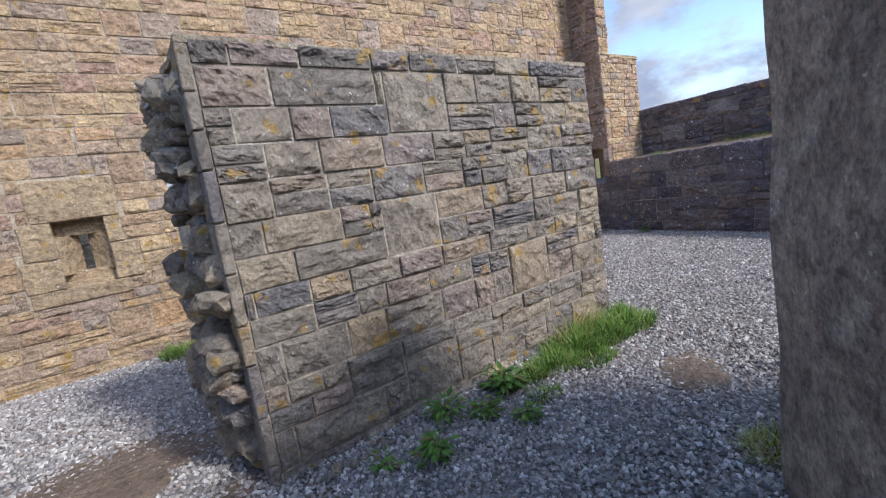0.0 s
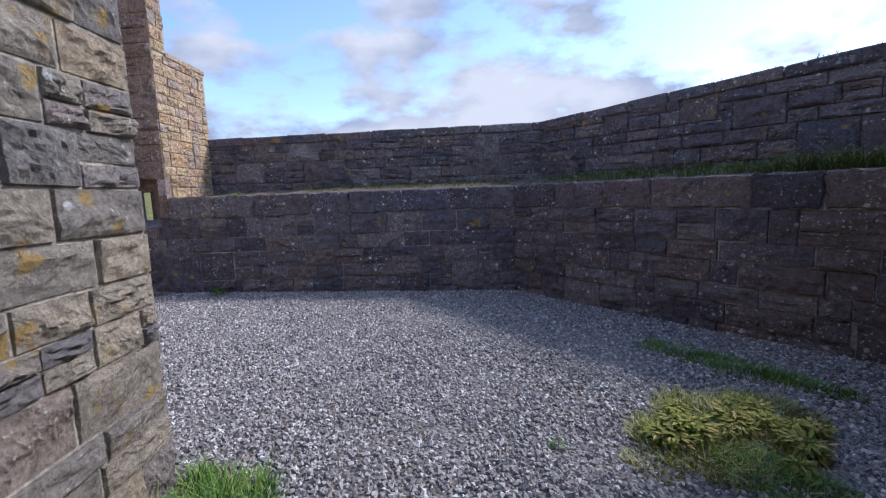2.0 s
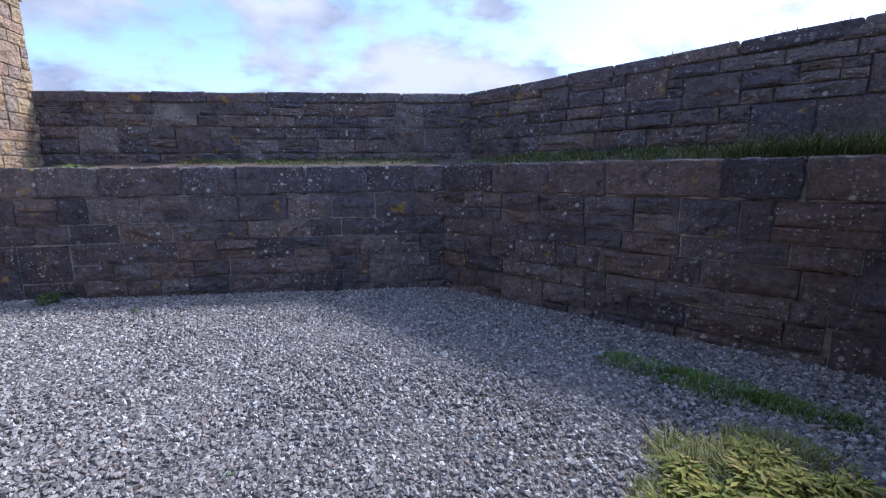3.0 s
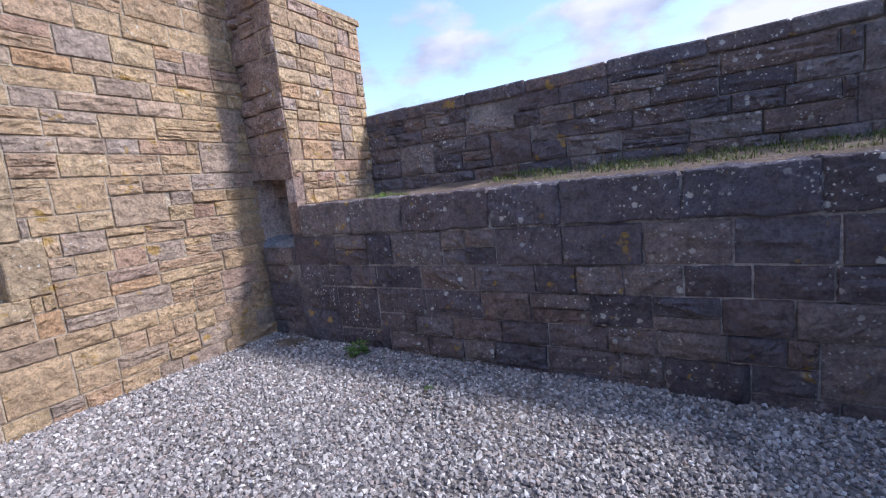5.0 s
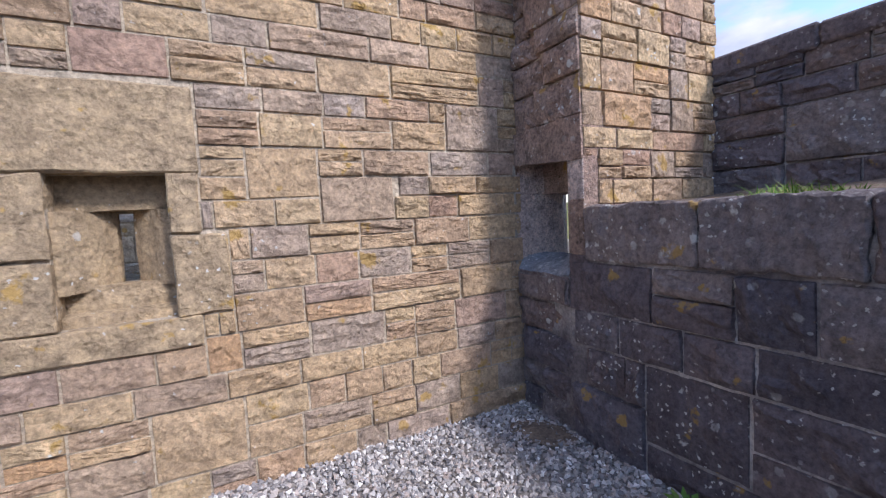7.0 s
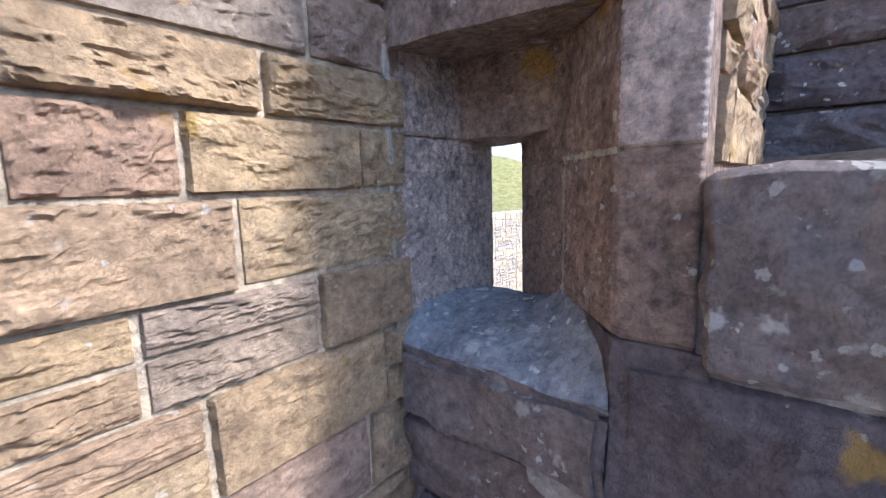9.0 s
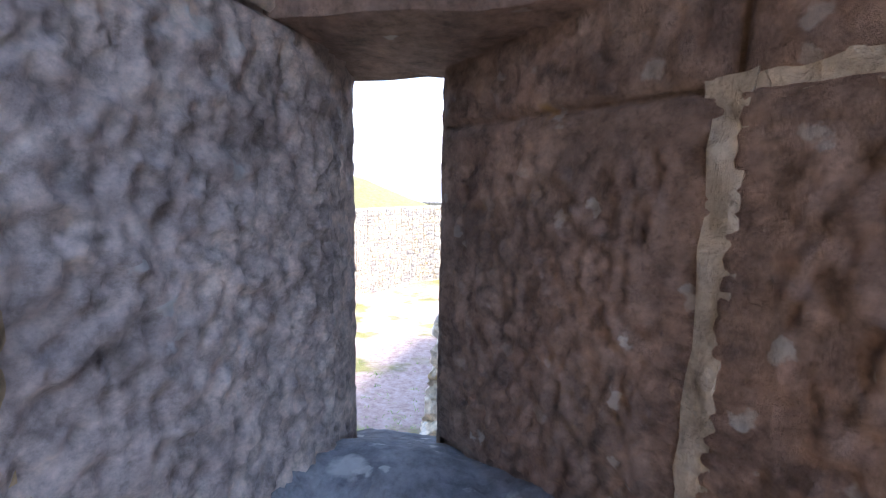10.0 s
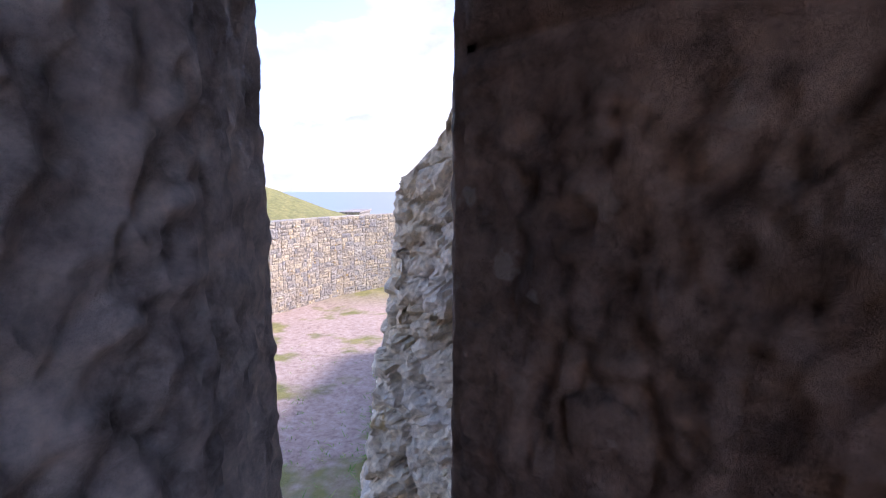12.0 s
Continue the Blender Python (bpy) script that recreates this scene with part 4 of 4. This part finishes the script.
# ---- outside the slit ----
def rubble_pier():
    """Broken core of masonry just outside the slit: ledges of torn stone, ragged at the top."""
    ob = tagged(new("broken_masonry"), "ragged broken limestone masonry outside the slit", "masonry", kind="structure")

    def face(x_front, seed, n_u, n_z, z0):
        bm = bmesh.new()
        rows = []
        for j in range(n_z + 1):
            row = []
            for i in range(n_u + 1):
                u = i / n_u
                top = 2.55 - 0.86 * min(1.0, u / 0.40) + 0.05 * noise.noise(Vector((u * 14, seed, 0))) - 0.25 * max(0.0, u - 0.7)
                z = z0 + (top - z0) * j / n_z
                edge = 0.262 + 0.13 * max(0.0, 1.75 - z) ** 1.2
                if u < 0.42:
                    k = u / 0.42
                    p = Vector((x_front + 0.32 * k, -0.30 + (edge + 0.30) * k, z))
                    n_ = Vector((-1, 0.6, 0)).normalized()
                else:
                    k = (u - 0.42) / 0.58
                    p = Vector((x_front + 0.32 + 0.9 * k, edge + 0.06 * k, z))
                    n_ = Vector((-0.35 * (1 - k), 1, 0)).normalized()
                q = Vector((p.x * 11 + seed, p.y * 11, p.z * 17)) + Vector((noise.noise(p * 9), noise.noise(p * 9 + Vector((5, 0, 0))), noise.noise(p * 9 + Vector((0, 5, 0))))) * 0.5
                ds, pts = noise.voronoi(q)
                step = noise.noise(pts[0] * 3.7)
                d = 0.055 * step - 0.02 * ds[0] - 0.008 * max(0.0, 0.12 - (ds[1] - ds[0])) / 0.12 + 0.014 * noise.fractal(p * 26, 0.8, 2.0, 5)
                row.append(bm.verts.new(p + n_ * d))
            rows.append(row)
        for j in range(n_z):
            for i in range(n_u):
                bm.faces.new((rows[j][i], rows[j][i + 1], rows[j + 1][i + 1], rows[j + 1][i]))
        back = bm.verts.new((x_front + 0.5, -0.2, 1.6))
        for i in range(n_u):
            bm.faces.new((rows[-1][i], rows[-1][i + 1], back))
        return bm

    part("torn_face", face(1.0, 0.0, 150, 210, -0.2), m_lime, ob)
    part("lower_core", face(1.08, 4.0, 40, 40, -1.4), m_lime, ob)
    return ob


rubble_pier()


def sea_wall():
    """Curved outer wall of small coursed stone."""
    ob = tagged(new("outer_wall"), "curved sunlit outer wall of rough grey stone", "wall", kind="structure")
    rng = random.Random(91)
    verts, faces = [], []
    bmv = bmesh.new()
    pts = []
    for i in range(41):
        a = radians(-8 + 60 * i / 40)
        r = 13.0 + 0.24 * max(-8.0, 27 - (-8 + 60 * i / 40))
        pts.append((0.4 + r * math.cos(a), r * math.sin(a)))
    H0, H1 = -2.6, 0.72
    for i in range(40):
        (x0, y0), (x1, y1) = pts[i], pts[i + 1]
        n_ = Vector((x0, y0, 0)).normalized()
        add_prism(bmv, [(x0 + n_.x * 0.04, y0 + n_.y * 0.04), (x0 + n_.x * 0.8, y0 + n_.y * 0.8), (x1 + n_.x * 0.8, y1 + n_.y * 0.8), (x1 + n_.x * 0.04, y1 + n_.y * 0.04)], H0, H1)
        seg = math.hypot(x1 - x0, y1 - y0)
        ang = math.atan2(y1 - y0, x1 - x0)
        for u, z, w, h in lay_courses(seg, H0 + 0.2, H1, 0.12, 0.22, 0.16, 0.42, 900 + i, (), 0.1, 0.012):
            me, uv, uf = u_sea[rng.randrange(len(u_sea))]
            m = Matrix.Translation((x0, y0, 0)) @ Matrix.Rotation(ang, 4, "Z") @ Matrix.Translation((u, 0.0, z)) @ Matrix.Diagonal((w, -0.35, h, 1))
            n = len(verts)
            verts.extend(tuple(m @ Vector(v)) for v in uv)
            faces.extend(tuple(k + n for k in f[::-1]) for f in uf)
    part("core", bmv, m_lime_far, ob)
    me = bpy.data.meshes.new("walling")
    me.from_pydata(verts, [], faces)
    me.materials.append(m_lime_far)
    st = new("walling", me)
    st.parent = ob
    tagged(st, "small pale coursed stones", kind="stuff")


m_lime_far = stone_material("pale_limestone_walling", [(0, (0.36, 0.31, 0.25)), (0.4, (0.50, 0.42, 0.30)), (0.7, (0.30, 0.28, 0.26)), (1, (0.44, 0.39, 0.32))], "island", lichen=0.0, yellow=0.3, bump=0.6)
u_sea = unit_meshes("stone", m_lime_far, 12, 18, 0.05, 0.03, 3, 2)
sea_wall()
bm = bmesh.new()
add_box(bm, 58, 66, 12.0, 14.4, -5.0, -1.3)
add_box(bm, 57.8, 66.2, 11.8, 14.6, -1.3, -1.1)
tagged(part("hut", bm, m_conc), "low dark flat-roofed hut on the far slope", "hut")

# pale masonry of the next building, seen through the openings of the buff wall
bm = bmesh.new()
add_box(bm, -12.5, -0.9, 5.0, 5.5, -1.4, 2.2)
nb = tagged(part("neighbour_wall", bm, m_lime_far), "pale sunlit stone wall beyond the buff wall", "wall", kind="structure")
rects = lay_courses(11.6, -1.3, 2.2, 0.14, 0.24, 0.2, 0.5, 95)
u_lim = unit_meshes("stone", m_lime, 10, 16, 0.03, 0.02)
set_stones(nb, (-12.5, 4.99, 0), 0, rects, u_lim, m_lime_far, lambda u, z: 5.0 < u < 7.2 and 0 < z < 2.4, "pale coursed stones", 96)

# ---- plants ----
def blades(bm, rng, x, y, z, n, radius, tall, lean=0.5, wide=0.006, stretch=(1, 1), turn=0.0):
    ct, st = math.cos(turn), math.sin(turn)
    for _ in range(n):
        r, a = radius * math.sqrt(rng.random()), rng.uniform(0, 2 * math.pi)
        ex, ey = r * math.cos(a) * stretch[0], r * math.sin(a) * stretch[1]
        bx, by = x + ex * ct - ey * st, y + ex * st + ey * ct
        h = tall * rng.uniform(0.45, 1.0) * (1.0 - 0.45 * r / max(radius, 0.01))
        w = wide * rng.uniform(0.6, 1.3)
        d = a + rng.gauss(0, 1.3)
        out = lean * h * rng.uniform(0.2, 2.0)
        h *= rng.uniform(0.75, 1.2) * (0.8 + 0.5 * noise.noise(Vector((bx * 9, by * 9, tall * 7))))
        ca, sa = math.cos(d), math.sin(d)
        px, py = -sa * w, ca * w
        rows = []
        for s, k in ((0.0, 1.0), (0.45, 0.85), (0.8, 0.5)):
            ox, oz = out * s * s, h * (s - 0.18 * s * s * lean)
            rows.append((bm.verts.new((bx + ca * ox - px * k, by + sa * ox - py * k, z + oz)), bm.verts.new((bx + ca * ox + px * k, by + sa * ox + py * k, z + oz))))
        tip = bm.verts.new((bx + ca * out, by + sa * out, z + h * (1 - 0.18 * lean)))
        for p, q in zip(rows, rows[1:]):
            bm.faces.new((p[0], p[1], q[1], q[0]))
        bm.faces.new((rows[-1][0], rows[-1][1], tip))


def grass_tuft(x, y, radius, tall, n, mat, label, seed, stretch=(1, 1), turn=0.0, z=None, group="grass tufts on the gravel"):
    bm = bmesh.new()
    rng = random.Random(seed)
    blades(bm, rng, 0, 0, 0, int(n * 1.6), radius, tall, 0.6, 0.0032, stretch, turn)
    me = bpy.data.meshes.new("grass_tuft")
    bm.to_mesh(me)
    bm.free()
    me.materials.append(mat)
    ob = new("grass_tuft", me)
    ob.location = (x, y, (gz(x, y) if z is None else z) - 0.005)
    return tagged(ob, label, "grass", group)


def weed(x, y, size, n, mat, label, seed, z=None):
    """A low plant with broad pointed leaves."""
    bm = bmesh.new()
    rng = random.Random(seed)
    for k in range(n):
        a, h = rng.uniform(0, 6.283), rng.uniform(0.15, 1.0) * size
        r0 = rng.uniform(0, 0.5) * size
        ln, w = size * rng.uniform(0.25, 0.5), size * rng.uniform(0.05, 0.1)
        up = rng.uniform(-0.2, 0.7)
        ca, sa = math.cos(a), math.sin(a)
        cx, cy = ca * r0, sa * r0
        pts = [(0, 0, 0), (0.4, -1, 0.25), (0.4, 1, 0.25), (1.0, 0, 0.1)]
        v = []
        for s, t, u in pts:
            v.append(bm.verts.new((cx + ca * ln * s - sa * w * t, cy + sa * ln * s + ca * w * t, h * 0.7 + ln * s * up + u * w - 0.02 * s)))
        bm.faces.new((v[0], v[1], v[3]))
        bm.faces.new((v[0], v[3], v[2]))
    for k in range(max(3, n // 14)):
        a = rng.uniform(0, 6.283)
        ca, sa = math.cos(a) * size * 0.3, math.sin(a) * size * 0.3
        b0, b1, t = bm.verts.new((-0.003, 0, 0)), bm.verts.new((0.003, 0, 0)), bm.verts.new((ca, sa, size * rng.uniform(0.7, 1.1)))
        bm.faces.new((b0, b1, t))
    me = bpy.data.meshes.new("weed")
    bm.to_mesh(me)
    bm.free()
    me.materials.append(mat)
    ob = new("weed", me)
    ob.location = (x, y, (gz(x, y) if z is None else z) - 0.004)
    return tagged(ob, label, "weed", "weeds on the gravel")


GREEN, STRAW = "lush green grass tuft on gravel beside the wall", "yellowing clump of grass and weeds on gravel"
for i, (x, y, r, h, n) in enumerate([(-4.32, -2.98, 0.26, 0.24, 750), (-4.62, -2.95, 0.26, 0.26, 800), (-4.95, -2.90, 0.24, 0.24, 700), (-4.15, -2.78, 0.16, 0.22, 350),
                                     (-5.25, -2.92, 0.20, 0.20, 480), (-5.0, -3.12, 0.16, 0.16, 300), (-5.5, -2.90, 0.13, 0.16, 220), (-5.62, -3.12, 0.12, 0.12, 170)]):
    grass_tuft(-4.31 + (x + 4.10) * 1.046, y - 0.29 + 0.078 * (x + 4.1), r, h, n, m_grass, GREEN, 300 + i, (1.3, 0.75), -0.1)
grass_tuft(-4.95, -3.10, 0.22, 0.42, 200, m_dry, "tall seeding straw-coloured grass against the stub wall", 320, (1.6, 0.4))
for i, (x, y, r, h, n) in enumerate([(-3.98, -5.56, 0.30, 0.17, 1000), (-3.72, -5.86, 0.32, 0.19, 1100), (-4.25, -5.82, 0.26, 0.15, 700), (-3.62, -6.25, 0.24, 0.15, 500), (-4.12, -5.28, 0.14, 0.09, 220)]):
    grass_tuft(x, y, r, h, n, m_dry if i != 2 else m_grass, STRAW, 340 + i, (1.2, 0.85), 0.5)
for i, (x, y, r, h, n) in enumerate([(-2.60, -6.22, 0.26, 0.10, 700), (-3.00, -6.50, 0.30, 0.12, 800), (-3.32, -6.74, 0.20, 0.12, 400)]):
    grass_tuft(x, y, r, h, n, m_grass, "dark green grass patch on shaded gravel", 360 + i, (1.4, 0.7), 0.7)
grass_tuft(-5.62, -4.74, 0.15, 0.2, 260, m_dry, "grass tuft at the foot of the rendered wall", 370)
grass_tuft(-5.46, -4.96, 0.13, 0.16, 180, m_grass, "grass tuft at the foot of the rendered wall", 371)
grass_tuft(-7.6, 0.08, 0.24, 0.28, 420, m_grass, "green grass tuft at the foot of the buff wall", 372)
weed(-0.22, -1.08, 0.16, 90, m_weed, "green leafy weed at the foot of the dark wall", 380)
weed(-0.57, -2.03, 0.06, 24, m_weed, "tiny weed growing through the gravel", 381)
for i, (x, y, s, n) in enumerate([(-5.72, -2.86, 0.22, 150), (-6.0, -2.98, 0.16, 90), (-6.18, -2.78, 0.2, 60), (-6.45, -3.05, 0.2, 70), (-5.88, -3.22, 0.14, 80), (-6.7, -2.9, 0.14, 40)]):
    weed(-4.31 + (x + 4.10) * 1.046, y - 0.29 + 0.078 * (x + 4.1), s, n, m_weed, "leafy weed with reddish stalks on gravel by the stub wall", 390 + i)
m_leafy = leaf_material("yellow_green_leaf", [(0.0, (0.10, 0.13, 0.02)), (0.5, (0.21, 0.22, 0.035)), (0.85, (0.32, 0.29, 0.06)), (1.0, (0.40, 0.30, 0.12))])
rng = random.Random(430)
for i in range(24):
    a_, r_ = rng.uniform(0, 6.283), math.sqrt(rng.random())
    weed(-3.92 + 0.42 * r_ * math.cos(a_), -5.82 + 0.48 * r_ * math.sin(a_), rng.uniform(0.11, 0.17), 170, m_leafy, "bushy yellow-green weed in a clump on gravel", 440 + i)
weed(-3.26, -3.59, 0.05, 14, m_weed, "small withered weed on the gravel", 399)
weed(-3.95, -4.85, 0.08, 30, m_weed, "small withered weed on the gravel", 400)


def verge():
    """A strip of grass on the earth path outside."""
    bm = bmesh.new()
    rng = random.Random(505)
    for _ in range(420):
        x = rng.uniform(2.2, 9.5)
        y = 0.62 + 0.09 * x + rng.gauss(0, 0.10) if rng.random() < 0.7 else rng.uniform(0.9, 0.32 * x + 0.7)
        z = -1.25 - 0.085 * max(0, x - 3) + 0.06 * noise.noise(Vector((x * 0.8, y * 0.8, 0)))
        blades(bm, rng, x, y, z - 0.02, 9, 0.10, 0.07 + 0.06 * rng.random(), 0.9, 0.006)
    me = bpy.data.meshes.new("verge_grass")
    bm.to_mesh(me)
    bm.free()
    me.materials.append(m_grass)
    return tagged(new("verge_grass", me), "low green grass along the earth path outside", "grass", kind="stuff")


verge()


def ledge_grass():
    """Rough grass along both ledges and on the far parapet."""
    bm = bmesh.new()
    rng = random.Random(500)
    for _ in range(300):
        y = BE - 1.6 - (BE - 1.6 - R0.y) * rng.random() ** 0.8
        x = UPX - 0.05 - rng.random() ** 1.5 * 0.75
        zz = LEDGE - 0.02 + 0.12 * (x - XD) / (UPX - XD)
        blades(bm, rng, x, y, zz, 10, 0.09, 0.05 + 0.08 * rng.random(), 0.7, 0.003)
    for _ in range(620):
        u, w = RLEN * rng.random() ** 0.85, 0.30 + (UPO - 0.35) * rng.random()
        p = R0 + RD * u + RN * w
        blades(bm, rng, p.x, p.y, LEDGE - 0.03 + 0.16 * w / UPO, 10, 0.1, 0.08 + 0.10 * rng.random() + 0.07 * max(0, u - 2.6), 0.6, 0.004)
    for _ in range(110):
        u = 1.0 + (RU - 1.0) * rng.random() ** 0.6
        p = BEND + RD * u + RN * rng.uniform(0.05, 0.5)
        blades(bm, rng, p.x, p.y, 2.69 + 0.031 * u, 12, 0.12, 0.05 + 0.022 * u + 0.05 * rng.random(), 0.5, 0.004)
    me = bpy.data.meshes.new("ledge_grass")
    bm.to_mesh(me)
    bm.free()
    me.materials.append(m_dry_green)
    return tagged(new("ledge_grass", me), "rough green and straw grass along the wall ledges", "grass", kind="stuff")


m_dry_green = leaf_material("rough_grass", [(0.0, (0.06, 0.10, 0.025)), (0.5, (0.11, 0.15, 0.04)), (0.8, (0.20, 0.20, 0.07)), (1.0, (0.38, 0.33, 0.16))])
ledge_grass()
grass_tuft(0.28, -1.25, 0.16, 0.14, 260, m_grass, "bright green grass tuft on the wall ledge", 510, (1.5, 0.8), 1.5, LEDGE - 0.02, "grass tufts on the ledge")
grass_tuft(0.30, -2.95, 0.10, 0.08, 130, m_grass, "low green tuft on the wall ledge", 511, (1.4, 0.7), 1.5, LEDGE - 0.02, "grass tufts on the ledge")
for i, u in enumerate((3.0, 3.35, 3.7)):
    p = R0 + RD * u + RN * 0.45
    grass_tuft(p.x, p.y, 0.24, 0.42, 300, m_dry_green, "tall seeding grass clump on the wall ledge", 520 + i, (1.2, 0.8), 0.6, LEDGE - 0.02, "grass tufts on the ledge")

# ---- fittings of the masonry ----
bm = bmesh.new()                           # cracked patch and old fixing hole in the inner lintel: a dark disc paints its shade
bmesh.ops.create_cone(bm, segments=14, radius1=0.012, radius2=0.009, depth=0.01, cap_ends=True)
hole = part("fixing_hole", bm, m_soil_and_shade, lp, "dark disc coloured as the shade inside a small fixing hole")
hole.matrix_world = Matrix.Translation((0.230, 0.08, 1.905)) @ Matrix.Rotation(radians(90), 4, "Y")
bm = bmesh.new()
bmesh.ops.create_icosphere(bm, subdivisions=4, radius=0.021)
for v in bm.verts:
    v.co += v.co.normalized() * 0.007 * noise.noise(v.co * 70) + v.co.normalized() * 0.002 * noise.noise(v.co * 300)
    v.co.y *= 0.55
lump = part("lump", bm, m_red, lp, "rounded knob left on the picked stone")
lump.matrix_world = Matrix.Translation((0.325, 0.062, 1.552)) @ Matrix.Rotation(radians(43), 4, "Z")


def loose_stones():
    rng = random.Random(610)
    shapes = [rock_mesh("loose_stone", m_blk, 50 + s, 0.6, 1) for s in range(4)]
    for k in range(16):
        x = rng.uniform(-7.3, -4.5)
        y = -3.11 + 0.019 * (x + 7.52) - rng.random() * 0.12
        s = rng.uniform(0.05, 0.10)
        ob = new("loose_stone", shapes[k % 4])
        ob.matrix_world = Matrix.Translation((x, y, gz(x, y) + s * 0.15)) @ Matrix.Rotation(rng.uniform(0, 6), 4, "Z") @ Matrix.Diagonal((s, s * 0.8, s, 1))
        tagged(ob, "grey broken stone lying at the foot of the stub wall", "stone", "loose stones")


loose_stones()


def soil_patch(x, y, rx, ry, turn, seed):
    """Bare brown earth showing through thin gravel."""
    bm = bmesh.new()
    mid_v = bm.verts.new((0, 0, 0.012))
    rings = []
    for k in (0.35, 0.7, 1.0):
        ring = []
        for i in range(40):
            a = 2 * math.pi * i / 40
            r = k * (1 + 0.28 * noise.noise(Vector((math.cos(a) * 1.6 + seed, math.sin(a) * 1.6, 0))) + 0.1 * noise.noise(Vector((math.cos(a) * 6 + seed, math.sin(a) * 6, 0))))
            ring.append(bm.verts.new((rx * r * math.cos(a), ry * r * math.sin(a), 0.012 * (1 - k * k) - 0.004 * (k == 1.0) + 0.006 * noise.noise(Vector((a * 3, k * 5, seed))))))
        rings.append(ring)
    for i in range(40):
        bm.faces.new((mid_v, rings[0][i], rings[0][(i + 1) % 40]))
        for p, q in zip(rings, rings[1:]):
            bm.faces.new((p[i], q[i], q[(i + 1) % 40], p[(i + 1) % 40]))
    ob = part("soil_patch", bm, m_soil_and_shade)
    ob.matrix_world = Matrix.Translation((x, y, gz(x, y) + 0.008)) @ Matrix.Rotation(turn, 4, "Z")
    return tagged(ob, "bare brown earth showing through thin gravel", "earth", kind="structure")


soil_patch(-8.25, -2.1, 0.6, 0.5, 0.2, 1.0)
soil_patch(-8.0, -3.2, 0.5, 0.6, 0.5, 5.0)
soil_patch(-5.0, -4.05, 0.3, 0.22, 0.6, 2.0)
soil_patch(-0.2, -0.15, 0.16, 0.22, 0.3, 3.0)

bm = bmesh.new()                           # square socket in the rendered wall: a dark block paints the shade inside it
add_box(bm, -0.022, 0.022, -0.004, 0.02, -0.028, 0.028)
roughen(bm, 1, 0.006, 20, 1.0)
sock = part("socket_hole", bm, m_soil_and_shade)
sock.matrix_world = Matrix.Translation((PC.x + PA.x * 0.055 + 0.008, PC.y + PA.y * 0.055 - 0.004, 1.20)) @ Matrix.Rotation(math.atan2(0.6, 0.8) + math.pi, 4, "Z")
sock.parent = bpy.data.objects["rendered_wall"]
sock["label"] = "dark block coloured as the shade inside a small socket hole"
